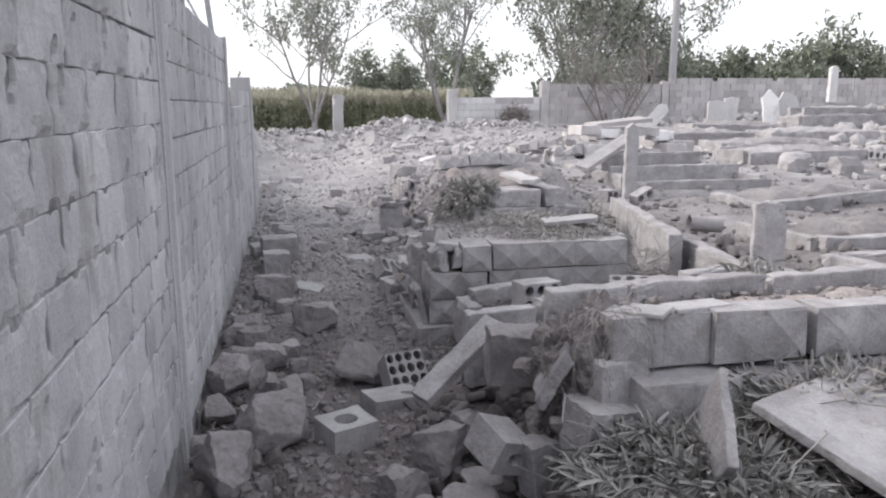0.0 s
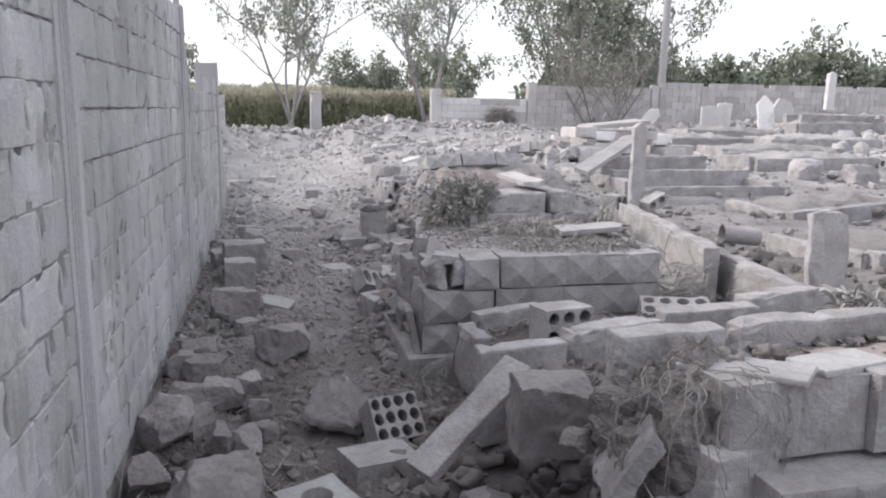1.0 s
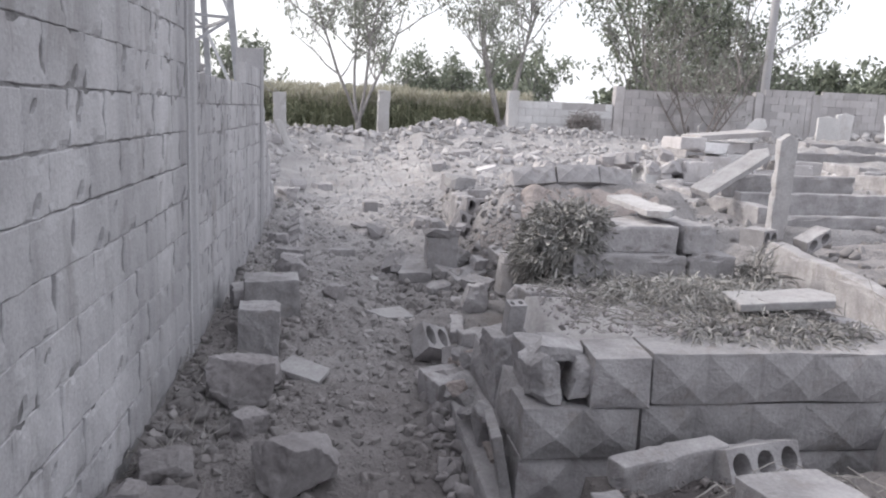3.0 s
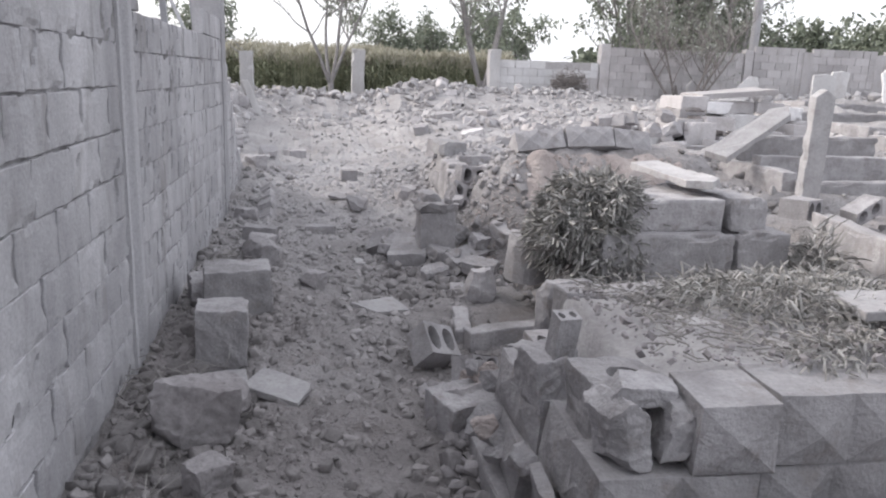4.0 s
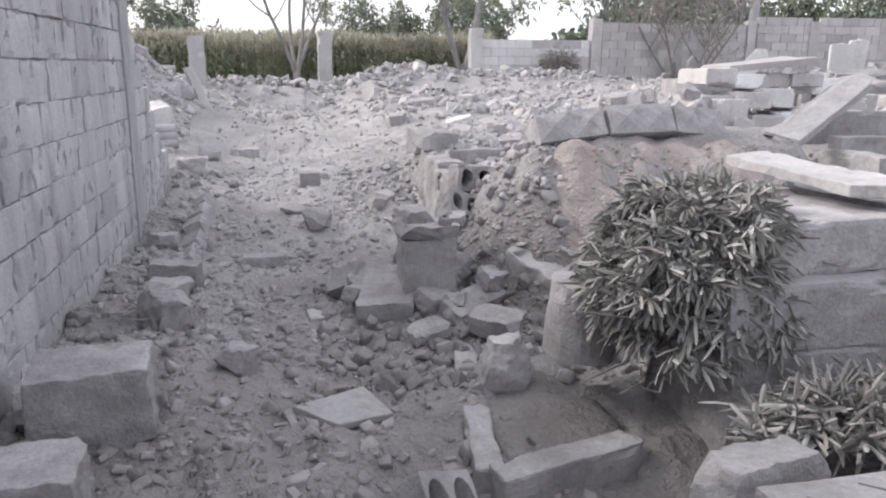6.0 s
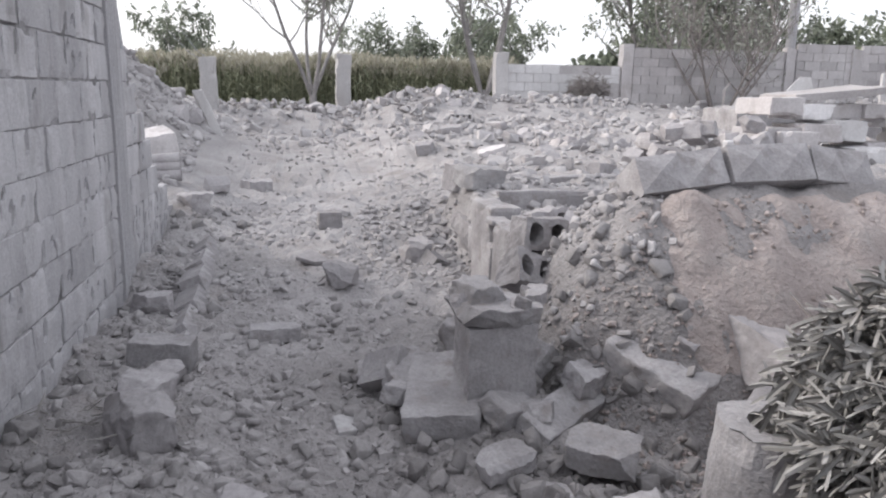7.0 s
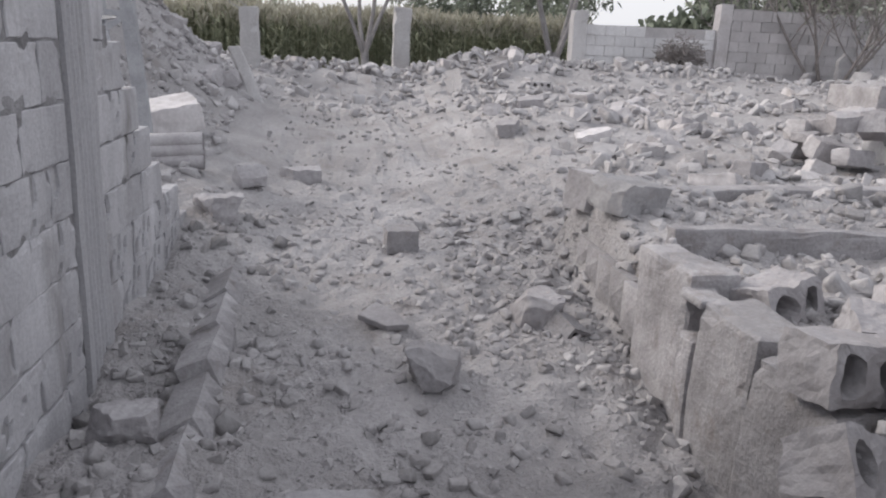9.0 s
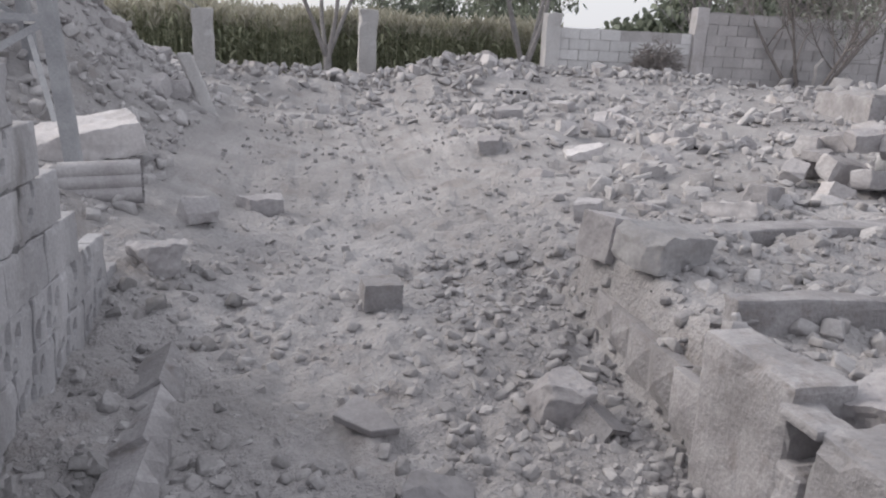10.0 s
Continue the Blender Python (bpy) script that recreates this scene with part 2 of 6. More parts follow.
def worn(bm, edge=0.012, cut=0.08, amp=0.006, freq=9, seed=0):
    """Rounds the edges and roughens the faces of a small solid."""
    if edge:
        bmesh.ops.bevel(bm, geom=bm.edges[:], offset=edge, segments=2, profile=0.6, affect="EDGES")
    if cut:
        for _ in range(4):
            long = [e for e in bm.edges if e.calc_length() > cut]
            if not long or len(bm.edges) > 30000:
                break
            bmesh.ops.subdivide_edges(bm, edges=long, cuts=1, use_grid_fill=True)
    off = Vector((seed * 3.1, seed * 1.7, seed * 2.3))
    lo = Vector([min(v.co[i] for v in bm.verts) for i in range(3)])
    hi = Vector([max(v.co[i] for v in bm.verts) for i in range(3)])
    mid, thin = (lo + hi) / 2, min(hi - lo)
    for v in bm.verts:
        near = sum(min(v.co[i] - lo[i], hi[i] - v.co[i]) < 0.02 for i in range(3))
        hit = noise.noise(v.co * 5.5 + off) + 0.5 * noise.noise(v.co * 14 + off)
        if edge and near > 1 and hit > 0.2:
            pull = (mid - v.co)
            for i in range(3):
                pull[i] = math.copysign(1, pull[i]) if min(v.co[i] - lo[i], hi[i] - v.co[i]) < 0.02 else 0
            v.co += pull * min(0.12 * thin, 0.05 * (hit - 0.2) + 0.002)
    for v in bm.verts:
        v.co += amp * noise.noise_vector(v.co * freq + off) + amp * 1.6 * noise.noise_vector(v.co * freq * 0.35 + off) + amp * 0.45 * noise.noise_vector(v.co * freq * 3.1 + off)
    return bm


def chunk(seed, sx, sy, sz, chip=0.35, fine=True):
    """A broken lump of concrete: a block with corners knocked off, standing on z = 0."""
    r = random.Random(seed)
    bm = bmesh.new()
    big = max(sx, sy, sz)
    box(bm, -sx / 2, -sy / 2, 0, sx / 2, sy / 2, sz)
    half = Vector((sx / 2, sy / 2, sz / 2))
    for _ in range(4 + int(chip * 14)):
        d = any_way(r)
        far = abs(d.x) * half.x + abs(d.y) * half.y + abs(d.z) * half.z
        cut_at = Vector((0, 0, sz / 2)) + d * far * (1 - chip * r.uniform(0.15, 1.0) * 0.85)
        bmesh.ops.bisect_plane(bm, geom=bm.verts[:] + bm.edges[:] + bm.faces[:], plane_co=cut_at, plane_no=d, clear_outer=True)
        pts = [v.co.copy() for v in bm.verts]
        bm.clear()
        for p in pts:
            bm.verts.new(p)
        bmesh.ops.convex_hull(bm, input=bm.verts[:])
        bmesh.ops.delete(bm, geom=[v for v in bm.verts if not v.link_faces], context="VERTS")
    bmesh.ops.dissolve_limit(bm, angle_limit=0.12, verts=bm.verts[:], edges=bm.edges[:])
    bmesh.ops.bevel(bm, geom=bm.edges[:], offset=(0.016 + 0.04 * min(chip, 0.4)) * big, segments=2, profile=0.6, affect="EDGES", clamp_overlap=True)
    bmesh.ops.triangulate(bm, faces=bm.faces[:])
    if fine:
        for _ in range(5):
            long = [e for e in bm.edges if e.calc_length() > big * 0.075]
            if not long:
                break
            bmesh.ops.subdivide_edges(bm, edges=long, cuts=1)
            bmesh.ops.triangulate(bm, faces=bm.faces[:])
        off = Vector((seed * 3.1, seed * 1.7, seed * 2.3))
        amp = 0.03 + 0.06 * chip
        for v in bm.verts:
            u = v.co / big
            v.co += big * (amp * 0.5 * noise.noise_vector(u * 2.3 + off) + amp * 0.45 * noise.noise_vector(u * 6 + off) + amp * 0.34 * noise.noise_vector(u * 13 + off) + 0.007 * noise.noise_vector(u * 27 + off))
    low = min(v.co.z for v in bm.verts)
    for v in bm.verts:
        v.co.z -= low
    for f in bm.faces:
        f.smooth = True
    for e in bm.edges:
        e.smooth = e.calc_face_angle(0) < 0.5
    return bm


def diamond_row(bm, count, size, height, depth, proud=0.035, x0=0.0):
    """A cast block with a row of pyramids on the face towards -y."""
    x1 = x0 + count * size
    v = [bm.verts.new(p) for p in ((x0, 0, 0), (x1, 0, 0), (x1, depth, 0), (x0, depth, 0), (x0, 0, height), (x1, 0, height), (x1, depth, height), (x0, depth, height))]
    for f in ((0, 3, 2, 1), (4, 5, 6, 7), (1, 2, 6, 5), (2, 3, 7, 6), (3, 0, 4, 7)):
        bm.faces.new([v[i] for i in f])
    for i in range(count):
        a, b = x0 + i * size, x0 + (i + 1) * size
        q = 0.011
        o = [bm.verts.new(p) for p in ((a, 0, 0), (b, 0, 0), (b, 0, height), (a, 0, height))]
        c = [bm.verts.new(p) for p in ((a + q, -0.003, q), (b - q, -0.003, q), (b - q, -0.003, height - q), (a + q, -0.003, height - q))]
        blunt = rnd.choice((1.0, 0.95, 0.85, 0.6))
        tip = bm.verts.new(((a + b) / 2 + rnd.uniform(-0.008, 0.008), -proud * blunt, height / 2 + rnd.uniform(-0.008, 0.008)))
        for k in range(4):
            bm.faces.new((c[k], c[(k + 1) % 4], tip))
            bm.faces.new((o[k], o[(k + 1) % 4], c[(k + 1) % 4], c[k]))
    bmesh.ops.remove_doubles(bm, verts=bm.verts[:], dist=0.0005)


def rough(bm, cut, amp, seed, freq=10):
    worn(bm, 0, cut, amp, freq, seed)
    for v in bm.verts:
        if noise.noise(v.co * 7 + Vector((seed, seed, 0))) > 0.42:
            v.co += 0.016 * noise.noise_vector(v.co * 11 + Vector((seed, 0, 0)))
    return bm


def hollow(bm, L, D, H, nx, nz, fill=0.72, deep=0.12, seg=16):
    """A hollow block whose holes open on the face towards -y."""
    v = [bm.verts.new(p) for p in ((0, 0, 0), (L, 0, 0), (L, D, 0), (0, D, 0), (0, 0, H), (L, 0, H), (L, D, H), (0, D, H))]
    for f in ((0, 3, 2, 1), (4, 5, 6, 7), (1, 2, 6, 5), (2, 3, 7, 6), (3, 0, 4, 7)):
        bm.faces.new([v[i] for i in f])
    cw, ch = L / nx, H / nz
    for i in range(nx):
        for k in range(nz):
            cx, cz = (i + 0.5) * cw, (k + 0.5) * ch
            sq, rim, end = [], [], []
            for s in range(seg):
                a = 2 * math.pi * s / seg
                ca, sa = math.cos(a), math.sin(a)
                q = max(abs(ca), abs(sa))
                sq.append(bm.verts.new((cx + ca / q * cw / 2, 0, cz + sa / q * ch / 2)))
                rim.append(bm.verts.new((cx + ca * cw / 2 * fill, 0, cz + sa * ch / 2 * fill)))
                end.append(bm.verts.new((cx + ca * cw / 2 * fill * 0.9, deep, cz + sa * ch / 2 * fill * 0.9)))
            for s in range(seg):
                t = (s + 1) % seg
                bm.faces.new((sq[s], sq[t], rim[t], rim[s]))
                bm.faces.new((rim[s], rim[t], end[t], end[s]))
            bm.faces.new(end)
    bmesh.ops.remove_doubles(bm, verts=bm.verts[:], dist=0.0005)
    return bm


def tube(verts, faces, pts, radii, sides=6):
    """Adds a tapered round limb along pts to plain lists."""
    base = len(verts)
    for i, p in enumerate(pts):
        d = (pts[min(i + 1, len(pts) - 1)] - pts[max(i - 1, 0)]).normalized()
        a = d.orthogonal().normalized()
        b = d.cross(a)
        for s in range(sides):
            t = 2 * math.pi * s / sides
            verts.append(tuple(p + (a * math.cos(t) + b * math.sin(t)) * radii[i]))
    for i in range(len(pts) - 1):
        for s in range(sides):
            t = (s + 1) % sides
            faces.append((base + i * sides + s, base + i * sides + t, base + (i + 1) * sides + t, base + (i + 1) * sides + s))


def blade(verts, faces, p, way, side, length, width, droop=0.3, fold=0.2):
    """Adds one bent leaf of three spans."""
    base = len(verts)
    up = side.cross(way)
    for f, w in ((0, 0.35), (0.35, 1.0), (0.72, 0.75), (1.0, 0.06)):
        c = p + way * (length * f) - Vector((0, 0, 1)) * (droop * length * f * f)
        verts.append(tuple(c + side * (width * w / 2)))
        verts.append(tuple(c - side * (width * w / 2) + up * (width * fold * w)))
    for i in range(3):
        b = base + 2 * i
        faces.append((b, b + 1, b + 3, b + 2))


def any_way(r, up=0.0):
    v = Vector((r.gauss(0, 1), r.gauss(0, 1), r.gauss(0, 1) + up))
    return v.normalized()


# ---- ground: one sheet to the horizon ----
def spread(dense_a, dense_b, pitch, far):
    a = list(np.arange(dense_a, dense_b, pitch))
    out, gap = [], pitch
    p = dense_b
    while p < far:
        out.append(p)
        gap *= 1.16
        p += gap
    back, gap, p = [], pitch, dense_a
    while p > -far:
        gap *= 1.16
        p -= gap
        back.append(p)
    return np.array(back[::-1] + a + out)


gx, gy = spread(-0.75, 2.4, 0.023, 420), spread(2.2, 13.5, 0.026, 600)
GX, GY = np.meshgrid(gx, gy)
GZ = ground_z(GX, GY)
nx_, ny_ = len(gx), len(gy)
gverts = np.stack([GX, GY, GZ], -1).reshape(-1, 3)
ii = (np.arange(ny_ - 1)[:, None] * nx_ + np.arange(nx_ - 1)[None, :]).reshape(-1)
gfaces = np.stack([ii, ii + 1, ii + nx_ + 1, ii + nx_], -1)
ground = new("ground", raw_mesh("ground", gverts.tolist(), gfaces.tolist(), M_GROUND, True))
tagged(ground, "dusty grey trodden earth strewn with grit and rubble", "ground", kind="structure")

# ---- western wall: tall bay, lower bay, broken end ----
WX = -0.6
wall = thing("wall_west", (0, 0, 0), "grey hollow concrete block wall with broken far end", "wall", kind="structure")
bm = bmesh.new()
box(bm, WX - 0.19, -6, -0.3, WX - 0.011, 7.1, 2.16)
box(bm, WX - 0.19, 7.1, -0.3, WX - 0.011, 10.7, 1.64)
core = part("mortar_core", worn(bm, 0, 0.08, 0.008, 4, 3), M_MORTAR, wall, "recessed grey mortar")
bm = bmesh.new()
for a, b, top in ((10.9, 11.12, 1.38), (11.12, 11.35, 1.14), (11.35, 11.55, 0.88), (11.55, 11.85, 0.6), (11.85, 12.08, 0.38)):
    box(bm, WX - 0.18, a, -0.3, WX - 0.02, b + 0.01, top)
part("broken_core", rough(bm, 0.12, 0.015, 4), M_MORTAR, wall)


def cast_column(y0, y1, top, seed):
    bm = bmesh.new()
    n = 22
    prof = []
    for i in range(n + 1):
        prof.append((WX + 0.006 - (0.016 if i in (5, 8, 11, 14) else 0.0) + 0.002 * math.sin(i * 2.1 + seed), y0 + (y1 - y0) * i / n))
    prof += [(WX - 0.24, y1), (WX - 0.24, y0)]
    rings = []
    for k in range(13):
        z = -0.3 + (top + 0.3) * k / 12
        rings.append([bm.verts.new((x + 0.006 * noise.noise((x * 3, y * 9, z * 4 + seed)), y + 0.006 * noise.noise((seed, y * 4, z * 3)), z - (0.05 * abs(i - len(prof) / 2) / len(prof) if k == 12 else 0))) for i, (x, y) in enumerate(prof)])
    for a, b in zip(rings, rings[1:]):
        for i in range(len(prof)):
            j = (i + 1) % len(prof)
            bm.faces.new((a[i], a[j], b[j], b[i]))
    bm.faces.new(rings[-1])
    bmesh.ops.recalc_face_normals(bm, faces=bm.faces[:])
    return bm


for y0, y1, top, sd in ((3.74, 3.98, 2.2, 1), (7.1, 7.36, 2.27, 2), (10.66, 10.93, 2.08, 3)):
    col = part("column", cast_column(y0, y1, top, sd), M_COLUMN, wall, "cast concrete column with shuttering ridges")


# ---- far block wall, gate post and standing posts ----
def far_y(x):
    return 22.9 - 0.10 * (x - 4.9)


fwall = thing("wall_north", (0, 0, 0), "whitewashed concrete block wall with chipped top", "wall", kind="structure")
bm = bmesh.new()
for x0, x1, top in ((4.95, 7.7, 2.0), (7.7, 12.0, 2.42), (12, 18, 2.5), (18, 32, 2.55)):
    v = box(bm, x0, 0, -0.2, x1, 0.16, top)
    for q in v:
        q.co.y += far_y(q.co.x)
part("mortar_core", rough(bm, 0.5, 0.012, 6), M_FAR, fwall)
for x in (7.72, 11.6, 13.2, 15.2, 18.2, 21.5):
    bm = bmesh.new()
    box(bm, x - 0.13, far_y(x) - 0.05, 0.3, x + 0.13, far_y(x) + 0.2, 2.5)
    part("column", rough(worn(bm, 0.01, 0, 0), 0.3, 0.012, x), M_FAR, fwall)


def post_mesh(w, d, h, seed, lean=0.0):
    bm = bmesh.new()
    box(bm, -w / 2, -d / 2, 0, w / 2, d / 2, h)
    worn(bm, 0.02, 0.14, 0.012, 4, seed)
    for v in bm.verts:
        v.co.x += lean * v.co.z
        if v.co.z > h * 0.93:
            v.co.z += 0.05 * noise.noise((v.co.x * 9, v.co.y * 9, seed))
    return bm


single("gate_post", mesh_of("gate_post", post_mesh(0.29, 0.3, 1.75, 5), M_POST), pose(4.78, 22.8, 0.5), "pale square concrete gate post at the wall's end", "post", "field posts")
single("gate_post", mesh_of("gate_post", post_mesh(0.30, 0.28, 1.5, 6), M_POST), pose(1.2, 21.4, 0.55), "pale square concrete post standing on the rubble bank", "post", "field posts")
single("gate_post", mesh_of("gate_post", post_mesh(0.27, 0.27, 1.4, 7), M_POST), pose(-1.18, 20.0, 0.45, 0, -1, 0), "pale concrete post standing behind rubble heap", "post", "field posts")
single("fallen_post", mesh_of("fallen_post", post_mesh(0.14, 0.14, 0.95, 8), M_POST), pose(-0.6, 16.7, 0.42, -10, -22, 10), "thin pale concrete post leaning against the bank", "post", "field posts")

# ---- lattice pylon behind the wall ----
pylon = thing("pylon", (-2.35, 14.1, 0.0), "grey steel lattice pylon standing behind the wall", "pylon")
feet = [Vector(p) for p in ((1.25, -0.5, 0.3), (0.5, 1.3, 0.3), (-1.3, 0.55, 0.3), (-0.55, -1.25, 0.3))]
heads = [Vector((0.22 * f.x, 0.22 * f.y, 11.0)) for f in feet]


def bar(a, b, r):
    vs, fs = [], []
    tube(vs, fs, [a, b], [r, r], 4)
    fs.append((0, 1, 2, 3))
    fs.append((7, 6, 5, 4))
    return raw_mesh("bar", vs, fs, M_STEEL)


for i in range(4):
    part("leg", bar(feet[i], heads[i], 0.06), None, pylon)
    for k in range(9):
        f0, f1 = k / 9, (k + 1) / 9
        j = (i + 1) % 4
        part("brace", bar(feet[i].lerp(heads[i], f0), feet[j].lerp(heads[j], f1), 0.028), None, pylon)
        part("strut", bar(feet[i].lerp(heads[i], f1), feet[j].lerp(heads[j], f1), 0.028), None, pylon)

for i, (a, b) in enumerate((((-1.2, 20.0, 1.75), (-1.75, 19.6, 2.25)), ((-1.15, 20.0, 1.8), (-1.6, 19.9, 2.3)))):
    vs, fs = [], []
    a, b = Vector(a), Vector(b)
    tube(vs, fs, [a, a.lerp(b, 0.5) - Vector((0, 0, 0.08)), b], [0.008, 0.008, 0.006], 4)
    single("bent_wire", raw_mesh("bent_wire", vs, fs, M_STEEL), pose(0, 0, 0), "bent rusty reinforcing wire on the post", "wire")

# ---- power pole far off ----
vs, fs = [], []
tube(vs, fs, [Vector((0, 0, 0)), Vector((0.03, 0, 5)), Vector((0.1, 0, 11))], [0.13, 0.115, 0.09], 10)
single("utility_pole", raw_mesh("utility_pole", vs, fs, M_COLUMN, True), pose(12.65, 23.8, 0.3), "tall round grey concrete utility pole beyond the wall", "pole")

# ---- tombs ----
def slab_mesh(L, W, T, seed, point=0.0, edge=0.006, broken=0.0):
    """A flat slab, one end pointed or broken off."""
    bm = bmesh.new()
    r = random.Random(seed)
    out = [(-L / 2, -W / 2), (L / 2 - point, -W / 2), (L / 2, 0), (L / 2 - point, W / 2), (-L / 2, W / 2)]
    if not point:
        out = [(-L / 2, -W / 2), (L / 2, -W / 2), (L / 2, W / 2), (-L / 2, W / 2)]
    if broken:
        out = [(x + (r.uniform(-broken, broken) if x < 0 else r.uniform(-broken, broken) * 0.5), y + r.uniform(-broken, broken) * 0.6) for x, y in out]
    lo, hi = [bm.verts.new((x, y, 0)) for x, y in out], [bm.verts.new((x, y, T)) for x, y in out]
    n = len(out)
    bm.faces.new(lo[::-1])
    bm.faces.new(hi)
    for i in range(n):
        bm.faces.new((lo[i], lo[(i + 1) % n], hi[(i + 1) % n], hi[i]))
    return worn(bm, min(edge, T * 0.3), 0.07, 0.004, 6, seed)


def beam(x0, y0, x1, y1, z0, z1, wide, seed, edge=0.012):
    """A kerb from one place to another; wide is its thickness in plan."""
    a, b = Vector((x0, y0, 0)), Vector((x1, y1, 0))
    d = b - a
    bm = bmesh.new()
    box(bm, 0, -wide / 2, z0, d.length, wide / 2, z1)
    worn(bm, edge, 0.042, 0.008, 7, seed)
    bm.transform(Matrix.Translation(a) @ Matrix.Rotation(math.atan2(d.y, d.x), 4, "Z"))
    return bm


def earth(x0, y0, x1, y1, z, seed, lump=0.05, crown=0.06):
    """A bed of loose earth filling a kerbed grave."""
    n, k = max(6, int((x1 - x0) / 0.05)), max(6, int((y1 - y0) / 0.05))
    bm = bmesh.new()
    grid = []
    for j in range(k + 1):
        row = []
        for i in range(n + 1):
            x, y = x0 + (x1 - x0) * i / n, y0 + (y1 - y0) * j / k
            h = crown * math.sin(math.pi * i / n) * math.sin(math.pi * j / k)
            h += lump * noise.noise((x * 4, y * 4, seed)) + lump * 0.5 * noise.noise((x * 11, y * 11, seed))
            rim = i in (0, n) or j in (0, k)
            row.append(bm.verts.new((x, y, z - 0.25 if rim else z + h)))
        grid.append(row)
    for j in range(k):
        for i in range(n):
            bm.faces.new((grid[j][i], grid[j][i + 1], grid[j + 1][i + 1], grid[j + 1][i]))
    return bm


def diamonds(count, size, height, depth, seed, proud=0.029):
    bm = bmesh.new()
    diamond_row(bm, count, size, height, depth, proud)
    return rough(bm, 0.13, 0.004, seed)


# the foremost tomb, its near end burst open
tomb_a = thing("tomb", (0, 0, 0), "burst grave of cast diamond blocks with loose earth and roots", "tomb", "graves")
for i, x in enumerate((1.1, 1.5, 1.93, 2.36)):
    part("face_block", diamonds(2, 0.198, 0.2, 0.14, 20 + i, 0.025), M_TOMB, tomb_a, "", pose(x, 2.63 + (0.02 if i == 0 else 0), 0.665 + (0.008 if i % 2 else 0), rnd.uniform(-3, 2), 0, rnd.uniform(-1, 1.5)))
for i, x in enumerate((1.16, 1.58, 2.02, 2.44)):
    part("step_block", diamonds(2, 0.2, 0.2, 0.2, 30 + i, 0.025), M_TOMB, tomb_a, "", pose(x, 2.52 + rnd.uniform(-0.02, 0.02), 0.45, rnd.uniform(-4, 3), 0, rnd.uniform(-3, 3)))
part("rear_kerb", beam(0.97, 3.04, 1.33, 3.05, 0.5, 0.89, 0.09, 41), M_TOMB, tomb_a)
part("rear_kerb", beam(1.35, 3.05, 2.0, 3.09, 0.5, 0.9, 0.09, 42), M_TOMB, tomb_a)
part("rear_kerb", beam(2.02, 3.09, 2.9, 3.16, 0.5, 0.9, 0.09, 43), M_TOMB, tomb_a)
part("earth_fill", earth(1.05, 2.7, 2.9, 3.06, 0.8, 4, 0.04, 0.04), M_SOIL, tomb_a, "loose pale earth", smooth=True)
bm = bmesh.new()
bmesh.ops.create_icosphere(bm, subdivisions=5, radius=1.0)
for v in bm.verts:
    u = v.co.copy()
    grow = 1 + 0.28 * noise.noise(u * 1.6) + 0.24 * noise.noise(u * 3.7) + 0.17 * abs(noise.noise(u * 7.5)) + 0.10 * noise.noise(u * 15) + 0.05 * noise.noise(u * 30)
    v.co = Vector((u.x * 0.19 * grow, u.y * 0.24 * grow, max(-0.3, u.z) * 0.3 * grow + 0.15))
part("burst_earth", bm, M_CLOD, tomb_a, "slumped dark earth and roots", pose(1.13, 2.9, 0.42, 0, 0, 20))
for i in range(16):
    part("earth_clod", chunk(1000 + i, rnd.uniform(0.06, 0.14), rnd.uniform(0.05, 0.11), rnd.uniform(0.05, 0.1), 0.7), M_CLOD, tomb_a, "", pose(rnd.uniform(0.9, 1.3), rnd.uniform(2.66, 3.1), rnd.uniform(0.36, 0.58), rnd.uniform(-30, 30), rnd.uniform(-30, 30), rnd.uniform(0, 360)))
part("end_block", chunk(45, 0.27, 0.2, 0.25, 0.35), M_STONE, tomb_a, "", pose(0.97, 3.48, 0.33, 0, 3, -5))
part("end_block", chunk(49, 0.05, 0.3, 0.26, 0.3), M_TOMB, tomb_a, "", pose(0.9, 2.9, 0.5, 0, 30, -20))
part("end_block", chunk(40, 0.2, 0.2, 0.2, 0.2), M_TOMB, tomb_a, "", pose(1.12, 2.72, 0.5, 0, 0, 10))
part("broken_slab", slab_mesh(0.3, 0.11, 0.02, 47, broken=0.06), M_MARBLE, tomb_a, "broken pale slab", pose(1.22, 2.76, 0.86, 6, -5, -50))
part("broken_slab", slab_mesh(0.27, 0.14, 0.02, 48, broken=0.07), M_MARBLE, tomb_a, "broken pale slab", pose(1.46, 2.78, 0.855, -5, 3, 12))

# the low kerbed grave between
grave = thing("kerbed_grave", (0, 0, 0), "low broken concrete grave kerb around bare earth", "grave", "graves")
part("kerb", beam(0.86, 4.03, 1.28, 4.1, 0.1, 0.53, 0.09, 51), M_TOMB, grave)
part("kerb", beam(1.31, 4.13, 1.8, 4.28, 0.25, 0.56, 0.13, 52), M_TOMB, grave)
part("kerb", beam(1.82, 4.27, 2.36, 4.3, 0.3, 0.59, 0.12, 53), M_TOMB, grave)
part("kerb", beam(1.03, 4.5, 1.0, 4.76, 0.1, 0.43, 0.09, 54), M_TOMB, grave)
part("kerb", beam(1.1, 4.94, 1.52, 5.07, 0.2, 0.43, 0.09, 55), M_TOMB, grave)
part("kerb", beam(2.38, 4.4, 2.9, 4.55, 0.3, 0.6, 0.12, 56), M_TOMB, grave)
part("earth_fill", earth(0.99, 4.12, 3.0, 5.06, 0.32, 6, 0.06, 0.04), M_GROUND, grave, smooth=True)
